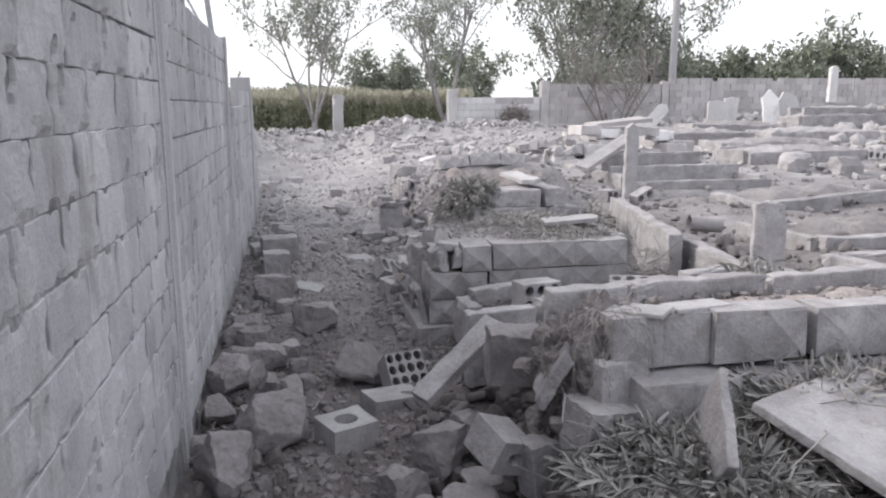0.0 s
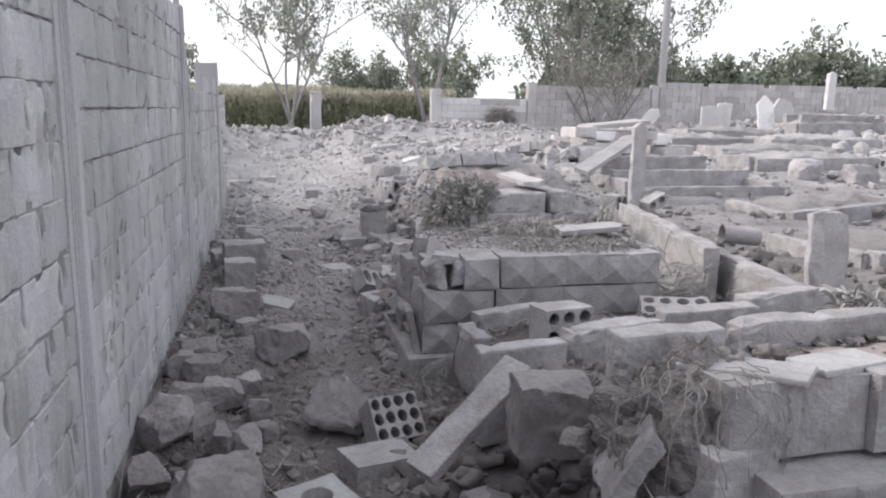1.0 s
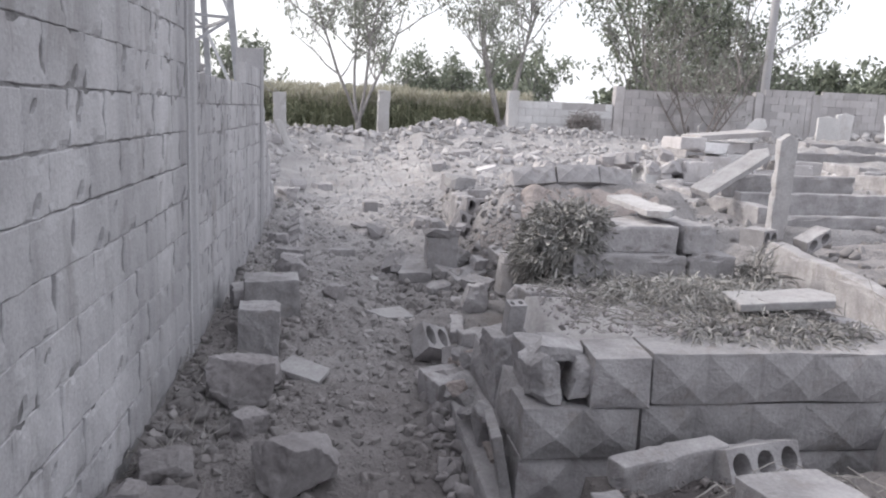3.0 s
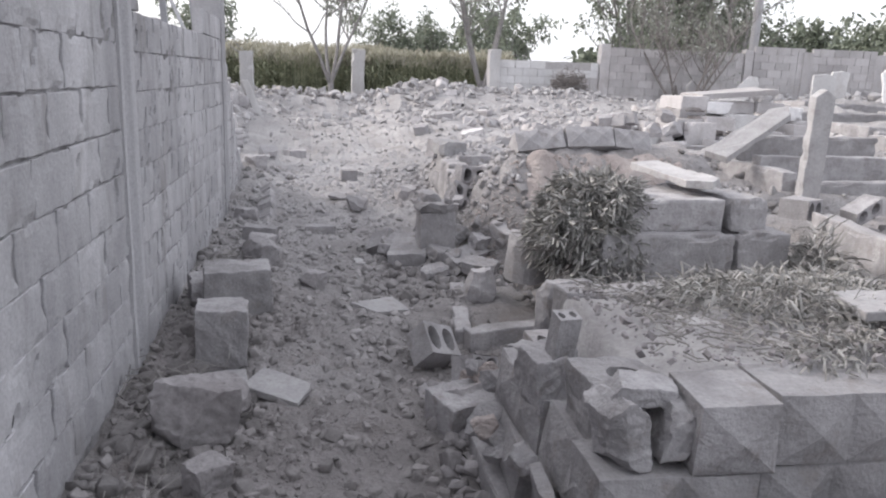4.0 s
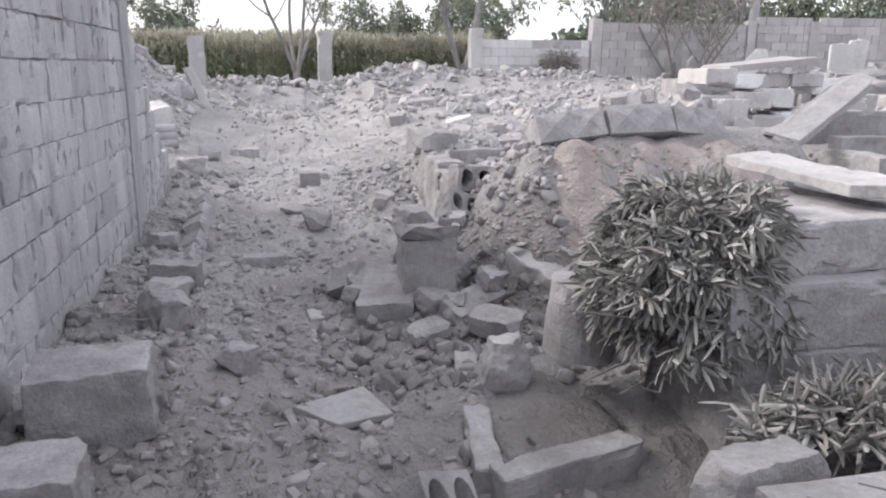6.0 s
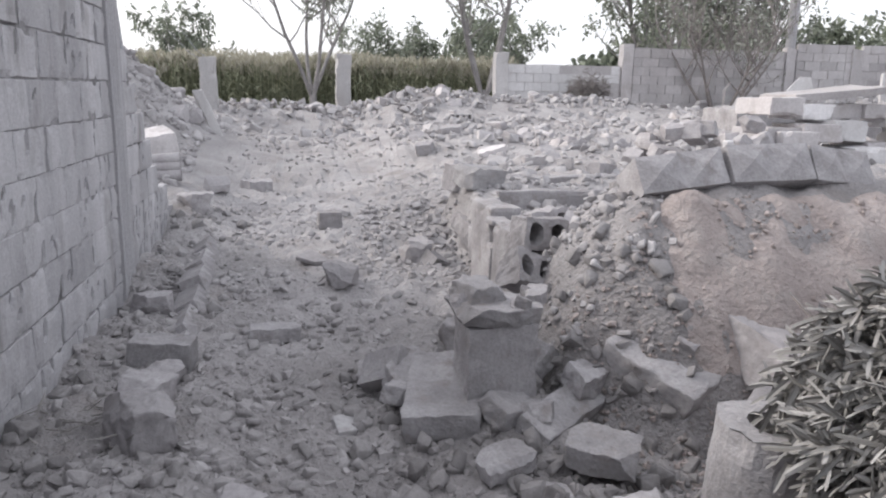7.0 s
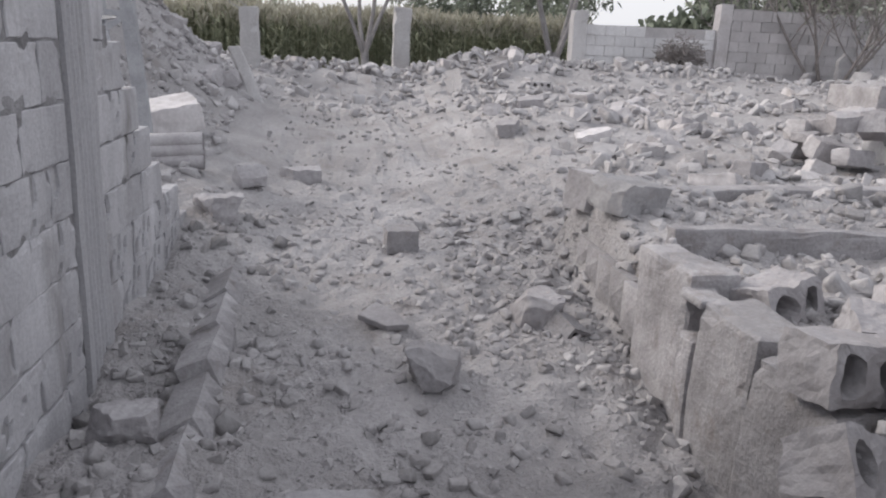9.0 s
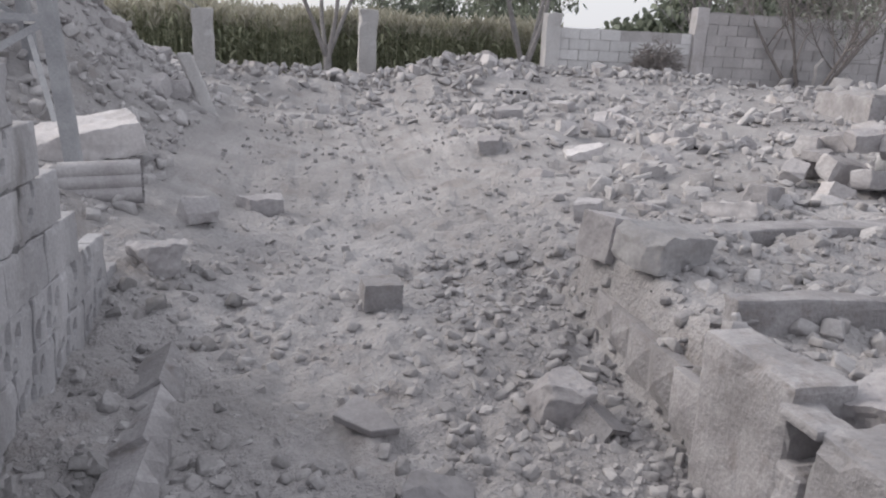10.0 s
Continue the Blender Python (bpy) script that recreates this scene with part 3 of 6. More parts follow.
for (x, y, z, tx, tz, sd, nx2, nz2, Lx) in ((1.3, 4.36, 0.4, 4, 5, 60, 3, 2, 0.25), (1.5, 4.92, 0.33, 24, 14, 61, 3, 1, 0.3), (2.15, 5.0, 0.36, 68, -20, 62, 4, 2, 0.4), (2.35, 4.5, 0.4, 84, 6, 63, 3, 2, 0.26)):
    bm = bmesh.new()
    hollow(bm, Lx, 0.2, 0.18 if nz2 == 2 else 0.12, nx2, nz2)
    rough(bm, 0.06, 0.004, sd)
    single("hollow_block", mesh_of("hollow_block", bm, M_TOMB), pose(x, y, z, -tx, 0, tz), "grey hollow concrete block lying on the grave", "concrete block", "hollow blocks")

# the stepped tomb of diamond blocks
tomb_b = thing("tomb", (0, 0, 0), "low tomb of diamond-faced cast blocks, dry stalks on top", "tomb", "graves")
bm = bmesh.new()
box(bm, 0.79, 5.2, -0.12, 2.5, 6.35, 0.09)
part("plinth", worn(bm, 0.015, 0.15, 0.006, 5, 3), M_TOMB, tomb_b)
part("course_block", diamonds(2, 0.205, 0.185, 0.2, 70), M_TOMB, tomb_b, "", pose(0.885, 5.27, 0.095, 0, 0, 0))
part("course_block", diamonds(5, 0.215, 0.185, 0.2, 71), M_TOMB, tomb_b, "", pose(1.3, 5.28, 0.095, 0, 0, 0))
part("course_block", diamonds(2, 0.21, 0.185, 0.2, 72), M_TOMB, tomb_b, "", pose(0.885, 5.25, 0.287, 2, 0, -1))
part("course_block", diamonds(5, 0.214, 0.185, 0.2, 73), M_TOMB, tomb_b, "", pose(1.325, 5.265, 0.287, 0, 0, 0.5))
part("course_block", diamonds(5, 0.21, 0.185, 0.2, 75), M_TOMB, tomb_b, "", pose(1.345, 5.26, 0.48, 1, 0, 0.5))
part("broken_corner", chunk(76, 0.09, 0.2, 0.18, 0.5), M_TOMB, tomb_b, "jagged remnant of a burst block", pose(0.965, 5.36, 0.475, 0, -6, 8))
part("broken_corner", chunk(78, 0.07, 0.19, 0.17, 0.5), M_TOMB, tomb_b, "", pose(1.09, 5.36, 0.475, 0, 10, -5))
part("broken_corner", chunk(79, 0.2, 0.12, 0.05, 0.5), M_TOMB, tomb_b, "", pose(1.03, 5.38, 0.62, 4, 7, 5))
part("course_block", diamonds(1, 0.205, 0.185, 0.2, 77), M_TOMB, tomb_b, "", pose(1.123, 5.24, 0.48, 2, 0, -3))
for i, (y, z, t) in enumerate(((5.75, 0.095, -6), (6.2, 0.095, -3), (5.72, 0.287, -10), (6.16, 0.287, -4))):
    part("side_block", diamonds(2, 0.21, 0.185, 0.17, 80 + i), M_TOMB, tomb_b, "", pose(0.88 - 0.02 * (i % 2), y, z, t, rnd.uniform(-4, 4), -90 + rnd.uniform(-4, 4)))
part("side_slab", slab_mesh(0.36, 0.3, 0.04, 86, broken=0.05), M_TOMB, tomb_b, "", pose(0.83, 5.45, 0.2, 78, 0, 84))
bm = bmesh.new()
hollow(bm, 0.22, 0.24, 0.22, 1, 1, 0.42, 0.15, 16)
bm.transform(Matrix.Translation((0, 0, 0.3)) @ Matrix.Rotation(radians(-90), 4, "X"))
part("pierced_block", rough(bm, 0.035, 0.016, 87), M_TOMB, tomb_b, "block with a round hole in its top", pose(0.95, 5.42, 0.325, 0, 0, 5))
part("side_block", chunk(88, 0.14, 0.24, 0.18, 0.5), M_TOMB, tomb_b, "", pose(0.98, 6.1, 0.3, 0, 8, 14))
part("side_block", chunk(188, 0.16, 0.22, 0.17, 0.5), M_TOMB, tomb_b, "", pose(0.95, 5.84, 0.41, 3, -5, 10))
for i in range(14):
    part("fallen_chip", chunk(1100 + i, rnd.uniform(0.08, 0.2), rnd.uniform(0.06, 0.12), rnd.uniform(0.04, 0.1), 0.6), M_TOMB if i % 2 else M_SOIL, tomb_b, "", pose(rnd.uniform(0.74, 1.02), rnd.uniform(5.5, 6.6), rnd.uniform(0.08, 0.3), rnd.uniform(-35, 35), rnd.uniform(-35, 35), rnd.uniform(0, 360)))
part("rear_kerb", beam(1.1, 6.25, 2.55, 6.3, 0.1, 0.66, 0.14, 89), M_TOMB, tomb_b)
part("end_kerb", beam(2.385, 5.42, 2.42, 6.3, 0.05, 0.67, 0.11, 90), M_TOMB, tomb_b)
part("earth_fill", earth(1.06, 5.36, 2.4, 6.25, 0.63, 9, 0.06, 0.06), M_RUBBLE, tomb_b, "loose pale earth", smooth=True)
single("headstone_slab", mesh_of("headstone_slab", slab_mesh(0.46, 0.2, 0.035, 91, 0.06), M_MARBLE), pose(2.12, 5.72, 0.74, 3, -4, -6), "pale marble slab lying on dry stalks", "slab", "marble slabs")
bm = bmesh.new()
hollow(bm, 0.2, 0.19, 0.34, 2, 1, 0.7, 0.12)
single("hollow_block", mesh_of("hollow_block", rough(bm, 0, 0.005, 92), M_TOMB), pose(1.2, 6.42, 0.26, -80, 0, 12), "grey hollow concrete block with two open cores", "concrete block", "hollow blocks")

# the cracked stepped tomb under the dry bush
tomb_c = thing("tomb", (0, 0, 0), "cracked stepped concrete tomb half hidden by a dry bush", "tomb", "graves")


def shoulder(bm):
    """Draws the rear of the tomb's buried end in towards its front."""
    for v in bm.verts:
        v.co.y = min(v.co.y, 7.78 + 0.9 * max(0.0, v.co.x - 2.05) + 0.02 * noise.noise(v.co * 9))
    return bm


part("base", shoulder(beam(1.72, 7.8, 2.86, 7.84, 0.0, 0.42, 0.96, 101, 0.02)), M_TOMB, tomb_c)
for i, (x0, x1) in enumerate(((1.7, 2.478), (2.484, 2.8))):
    part("lower_course", shoulder(beam(x0, 7.78 + 0.015 * i, x1, 7.8 + 0.015 * i, 0.4, 0.635 + 0.008 * i, 0.92, 102 + i, 0.02)), M_TOMB, tomb_c)
for i, (x0, x1) in enumerate(((1.74, 2.44), (2.458, 2.7))):
    part("upper_course", shoulder(beam(x0, 7.82 + 0.015 * i, x1, 7.84 + 0.015 * i, 0.63, 0.81 + 0.012 * i, 0.82, 106 + i, 0.02)), M_TOMB, tomb_c)
single("headstone_slab", mesh_of("headstone_slab", slab_mesh(0.78, 0.22, 0.045, 111, 0.1), M_MARBLE), pose(2.36, 7.86, 0.875, 3, 2, -86), "pale dusty marble slab lying on the cracked tomb", "slab", "marble slabs")
low = thing("kerbed_grave", (0, 0, 0), "low broken kerb beside the path filled with grit", "grave", "graves")
part("kerb", beam(0.98, 7.28, 1.5, 7.42, -0.08, 0.14, 0.10, 112), M_TOMB, low)
part("kerb", beam(0.98, 7.34, 1.14, 8.4, -0.08, 0.12, 0.09, 113), M_TOMB, low)
part("gravel_fill", earth(1.02, 7.36, 1.55, 8.3, 0.09, 12, 0.04, 0.03), M_GROUND, low, smooth=True)
bm = bmesh.new()
hollow(bm, 0.27, 0.27, 0.3, 1, 1, 0.5, 0.12, 16)
bm.transform(Matrix.Translation((0, 0, 0.3)) @ Matrix.Rotation(radians(-90), 4, "X"))
rough(bm, 0.05, 0.006, 114)
for v in bm.verts:
    u, w = (v.co.x - 0.135) / 0.135, (v.co.y - 0.15) / 0.15
    far = max(abs(u), abs(w), 1e-6)
    k = far / max(math.hypot(u, w), 1e-6)
    k = 1 + (k - 1) * min(1, far) ** 2
    v.co.x, v.co.y = 0.135 + 0.135 * u * k, 0.15 + 0.15 * w * k
single("pierced_block", mesh_of("pierced_block", bm, M_TOMB), pose(1.3, 7.72, 0.24, 0, 4, -8), "worn round concrete block with a hole in its top", "concrete block")
single("pillar_stub", mesh_of("pillar_stub", chunk(115, 0.2, 0.22, 0.28, 0.6), M_TOMB), pose(1.2, 7.95, 0.0, 0, -3, 10), "broken upright concrete stub beside the bush", "concrete block")

# dug mound crowned by a bent kerb of diamond blocks
kerb_d = thing("bent_kerb", (0, 0, 0), "bent diamond-block kerb crowning a dug earth mound", "kerb", "graves")
for i, (x, y, z, rz, ry, size) in enumerate(((1.72, 9.1, 0.93, 2, -7, 0.19), (2.105, 9.1, 0.98, 3, -1, 0.195), (2.5, 9.12, 0.985, 8, 6, 0.16))):
    part("kerb_block", diamonds(2, size, 0.16, 0.2, 120 + i, 0.026), M_TOMB, kerb_d, "", pose(x, y, z - 0.03, -30, ry, rz))
bm = bmesh.new()
n, k = 40, 24
grid = []
for j in range(k + 1):
    row = []
    for i in range(n + 1):
        x, y = 1.62 + 1.63 * i / n, 8.45 + 0.8 * j / k
        rim = max(0.0, 1 - min(i, n - i, j, k - j) / 6 + 0.5 * noise.noise((x * 4, y * 4, 8)))
        h = float(ground_z(x, y, False)) + 0.05 * noise.noise((x * 5, y * 5, 2)) + 0.03 * noise.noise((x * 13, y * 13, 5)) + 0.03
        row.append(bm.verts.new((x, y, h - 0.14 * rim)))
    grid.append(row)
for j in range(k):
    for i in range(n):
        bm.faces.new((grid[j][i], grid[j][i + 1], grid[j + 1][i + 1], grid[j + 1][i]))
part("soil_face", bm, M_SOIL, kerb_d, "bare reddish soil", smooth=True)

# ---- open burial chamber beside the path ----
cham = thing("burial_chamber", (0, 0, 0), "broken roofless burial chamber of rendered blocks full of rubble", "tomb", "graves")
part("side_wall", beam(1.52, 10.72, 1.6, 12.0, -0.05, 0.45, 0.16, 132), M_TOMB, cham)
for i in range(6):
    y = 10.74 + 0.205 * i
    part("side_diamond", diamonds(1, 0.2, 0.2, 0.04, 140 + i, 0.035), M_TOMB, cham, "", pose(1.435 + 0.013 * i, y + 0.2, 0.25, 0, 0, -88))
for i, (y0, y1, z0, z1) in enumerate(((9.56, 9.93, -0.05, 0.56), (9.935, 10.26, -0.05, 0.61), (10.262, 10.36, -0.05, 0.47), (10.362, 10.75, -0.05, 0.66))):
    part("side_wall", beam(1.5 + 0.01 * (i % 2), y0, 1.5, y1, z0, z1, 0.19, 150 + i, 0.02), M_TOMB, cham, "rough rendered side wall")
part("gap_lintel", beam(1.45, 10.24, 1.45, 10.4, 0.57, 0.61, 0.12, 154), M_TOMB, cham)
part("cross_wall", beam(1.62, 11.0, 2.9, 10.9, 0.3, 0.68, 0.1, 155), M_TOMB, cham)
part("end_wall", beam(1.6, 12.05, 3.9, 12.35, 0.35, 0.64, 0.2, 156), M_TOMB, cham)
for i, (x, y, z, s, deep, rx, ry, rz) in enumerate(((1.47, 9.66, 0.57, 0.22, 0.18, -8, 5, 6), (1.34, 9.4, 0.45, 0.19, 0.17, -34, 18, 12), (1.86, 9.72, 0.58, 0.24, 0.2, -16, -30, -30), (2.02, 9.5, 0.6, 0.24, 0.18, -30, 20, 30), (1.82, 9.95, 0.52, 0.26, 0.2, 12, 10, -20), (1.74, 10.35, 0.5, 0.28, 0.2, -14, -8, 24), (2.1, 10.1, 0.52, 0.3, 0.2, -20, 14, -12), (1.72, 9.0, 0.36, 0.22, 0.16, -40, 8, -16), (2.3, 9.6, 0.66, 0.26, 0.18, -12, -18, 40))):
    bm = bmesh.new()
    hollow(bm, s, deep, 0.14, 2, 1, 0.68, deep * 0.7)
    bm.transform(Matrix.Translation((-s / 2, -deep / 2, 0)))
    rough(bm, 0.024, 0.011, 160 + i, 17)
    single("hollow_block", mesh_of("hollow_block", bm, M_STONE), pose(x, y, z, rx, ry, rz), "broken hollow block dumped on the chamber's edge", "concrete block", "hollow blocks")
single("slab_piece", mesh_of("slab_piece", chunk(1220, 0.56, 0.34, 0.1, 0.2), M_STONE), pose(1.8, 9.58, 0.42, 16, -8, 36), "broken rendered slab sliding off the chamber", "slab", "slab pieces")
single("slab_piece", mesh_of("slab_piece", chunk(1221, 0.34, 0.13, 0.07, 0.25), M_STONE), pose(2.12, 9.36, 0.6, 10, 30, -40), "broken slab strip on the soil slope", "slab", "slab pieces")
single("broken_block", mesh_of("broken_block", chunk(170, 0.34, 0.24, 0.15, 0.35), M_MARBLE), pose(1.63, 11.5, 0.62, 4, 6, 20), "pale broken slab piece on the chamber wall", "rubble piece")
single("broken_block", mesh_of("broken_block", chunk(171, 0.2, 0.2, 0.2, 0.15), M_STONE), pose(1.55, 11.85, 0.55, 0, 10, 20), "pale broken block on the chamber wall", "rubble piece")

# ---- long kerb, standing slabs and the graves to the east ----
lk = thing("grave_kerb", (0, 0, 0), "long plain concrete grave kerb, pale and dusty", "kerb", "graves")
part("kerb", beam(2.98, 5.62, 3.6, 8.15, 0.1, 0.63, 0.12, 181), M_TOMB, lk)
part("kerb", beam(3.05, 4.8, 3.3, 4.75, 0.1, 0.52, 0.1, 183), M_TOMB, lk)
part("kerb", beam(3.08, 4.82, 3.24, 6.0, 0.1, 0.54, 0.11, 184), M_TOMB, lk)


def headstone(x, y, z, w, h, t, seed, rx=0, ry=0, rz=0, point=0.12, label="pale upright marble headstone", mat=None):
    bm = slab_mesh(h, w, t, seed, point, 0.012)
    bm.transform(Matrix.Rotation(radians(-90), 4, "Y"))
    single("headstone", mesh_of("headstone", bm, mat or M_MARBLE), pose(x, y, z, 0, 0, 0) @ pose(0, 0, h / 2, rx, ry, rz), label, "headstone", "headstones")


headstone(4.3, 9.3, 0.45, 0.16, 1.0, 0.12, 190, 0, -2, 80, 0.06, "slim upright pale concrete grave marker")
headstone(3.44, 5.1, 0.35, 0.24, 0.6, 0.08, 191, 0, 10, 70, 0.04, "broad leaning grey headstone", M_TOMB)
headstone(2.66, 3.36, 0.5, 0.15, 0.3, 0.05, 192, -18, 0, 60, 0.05, "short pale headstone in the earth")
headstone(9.71, 21.6, 0.85, 0.28, 0.82, 0.12, 193, 0, 3, 85, 0.16, "small pointed pale headstone")
headstone(13.4, 17.0, 1.78, 0.2, 0.9, 0.14, 194, 0, 0, 80, 0.05, "white carved headstone above the graves", M_WHITE)
headstone(10.2, 20.0, 1.0, 0.34, 0.85, 0.08, 195, 40, 12, 70, 0.12, "pale weathered headstone leaning in rubble", M_WHITE)
headstone(12.4, 18.0, 1.2, 0.42, 0.95, 0.07, 196, 0, 20, 75, 0.25, "white marble headstone leaning sideways", M_WHITE)
headstone(13.0, 18.1, 1.2, 0.6, 0.9, 0.07, 197, -22, 0, 85, 0.25, "white marble headstone tipped backwards", M_WHITE)
headstone(11.2, 18.6, 1.1, 0.5, 0.75, 0.07, 198, 0, 0, 82, 0.04, "white square-topped marble headstone", M_WHITE)
headstone(11.8, 18.9, 1.15, 0.4, 0.8, 0.07, 199, 0, -6, 82, 0.04, "white square-topped marble headstone", M_WHITE)
headstone(9.0, 9.9, 0.7, 0.3, 0.5, 0.07, 200, 0, 0, 78, 0.02, "plain pale headstone behind a grave")
single("headstone_slab", mesh_of("headstone_slab", slab_mesh(1.15, 0.26, 0.07, 201, 0.14), M_MARBLE), pose(4.55, 10.55, 0.98, 10, -24, 22), "long pale headstone fallen across a kerb", "slab", "marble slabs")


def kerbed(x, y, turn, L, W, h, seed, fill=True, extra=0):
    """A grave: four kerbs round a bed of earth, sometimes a second step."""
    g = thing("kerbed_grave", (x, y, gz(x, y) - 0.08), "pale concrete grave kerbs round dry earth", "grave", "graves", turn)
    for i, (x0, y0, x1, y1) in enumerate(((-L / 2, -W / 2, L / 2, -W / 2), (-L / 2, W / 2, L / 2, W / 2), (-L / 2, -W / 2, -L / 2, W / 2), (L / 2, -W / 2, L / 2, W / 2))):
        part("kerb", beam(x0, y0, x1, y1, -0.1, h - 0.05 * rnd.random(), 0.13, seed + i), M_TOMB, g, "", pose(0, 0, -0.03 * rnd.random(), rnd.gauss(0, 2), rnd.gauss(0, 1.2), rnd.gauss(0, 1.5)))
    if fill:
        part("earth_fill", earth(-L / 2, -W / 2, L / 2, W / 2, h - 0.06, seed, 0.07, 0.1), M_GROUND, g, smooth=True)
    for k in range(extra):
        q = 0.14 * (k + 1)
        part("step", beam(-L / 2 + q, -W / 2 + q + 0.1, L / 2 - q, -W / 2 + q + 0.1, 0, h + 0.14 * (k + 1), 0.16, seed + 7 + k), M_TOMB, g)
        part("step", beam(-L / 2 + q, W / 2 - q, L / 2 - q, W / 2 - q, 0, h + 0.14 * (k + 1), 0.16, seed + 17 + k), M_TOMB, g)


for a in ((5.9, 12.2, -4, 2.3, 1.0, 0.3, 220), 
          (8.6, 11.9, -4, 2.2, 1.0, 0.3, 240), (9.4, 13.7, -5, 2.3, 1.1, 0.35, 250), (8.9, 15.6, -3, 2.2, 1.0, 0.4, 260),
          (11.4, 15.0, -5, 2.4, 1.1, 0.35, 270), (8.3, 17.6, -3, 2.2, 1.1, 0.4, 280), (10.6, 17.0, -4, 2.3, 1.1, 0.4, 290),
          (13.5, 17.0, -5, 2.2, 1.0, 0.5, 300, True, 1), (6.2, 8.3, 6, 2.0, 0.9, 0.22, 310), (5.4, 6.3, 8, 2.2, 0.95, 0.22, 320),
          (4.9, 4.6, 5, 2.0, 0.9, 0.25, 330), (14.2, 13.6, -4, 2.3, 1.1, 0.35, 340), (12.2, 11.2, -4, 2.2, 1.0, 0.3, 350), (15.5, 19.3, -5, 2.4, 1.1, 0.4, 360)):
    kerbed(*a)

# three long kerbs rising like steps
steps_g = thing("stepped_grave", (0, 0, 0), "three long pale concrete kerbs rising like steps", "grave", "graves")
for i, (x0, y0, x1, y1, z0, z1) in enumerate(((4.55, 9.75, 6.7, 9.75, 0.35, 0.63), (4.5, 10.35, 6.6, 10.4, 0.4, 0.8), (4.6, 10.95, 6.3, 11.0, 0.5, 0.96))):
    part("kerb", beam(x0, y0, x1, y1, z0, z1, 0.14, 205 + i), M_TOMB, steps_g)
part("kerb", beam(4.5, 9.8, 4.55, 11.0, 0.35, 0.7, 0.14, 208), M_TOMB, steps_g)
part("kerb", beam(6.65, 9.8, 6.5, 11.0, 0.35, 0.68, 0.14, 209), M_TOMB, steps_g)
part("earth_fill", earth(4.55, 9.8, 6.6, 10.4, 0.52, 21, 0.04, 0.02), M_GROUND, steps_g, smooth=True)
part("earth_fill", earth(4.55, 10.4, 6.5, 11.0, 0.68, 22, 0.04, 0.02), M_GROUND, steps_g, smooth=True)

# tall broken tomb of stacked courses
tomb_f = thing("tomb", (0, 0, 0), "tall pale tomb of stacked blocks, its end collapsed", "tomb", "graves")
for k, (x0, x1, y0, z0, z1) in enumerate(((4.9, 7.6, 13.5, 0.5, 0.86), (5.15, 7.6, 13.6, 0.86, 1.1), (5.3, 7.5, 13.75, 1.1, 1.3))):
    n = int((x1 - x0) / 0.42)
    for i in range(n):
        a = x0 + (x1 - x0) * i / n
        part("course_block", beam(a, y0 + 0.3 + rnd.uniform(-0.02, 0.02), a + (x1 - x0) / n - 0.012, y0 + 0.3 + rnd.uniform(-0.06, 0.06), z0, z1 - rnd.uniform(0, 0.05), 0.6, 231 + k * 10 + i), M_WHITE if (i + k) % 3 == 0 else M_FAR, tomb_f, "", pose(0, 0, 0, rnd.gauss(0, 0.25), rnd.gauss(0, 0.25), rnd.gauss(0, 0.25)))
part("cover_slab", slab_mesh(1.1, 0.7, 0.08, 236, broken=0.15), M_FAR, tomb_f, "cracked pale cover slab", pose(6.3, 14.1, 1.33, 2, -6, -8))

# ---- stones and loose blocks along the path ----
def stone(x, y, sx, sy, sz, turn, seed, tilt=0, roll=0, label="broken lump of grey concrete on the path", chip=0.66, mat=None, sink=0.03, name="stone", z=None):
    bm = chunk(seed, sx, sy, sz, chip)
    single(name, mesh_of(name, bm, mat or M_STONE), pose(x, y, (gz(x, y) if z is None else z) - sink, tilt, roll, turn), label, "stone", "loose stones")


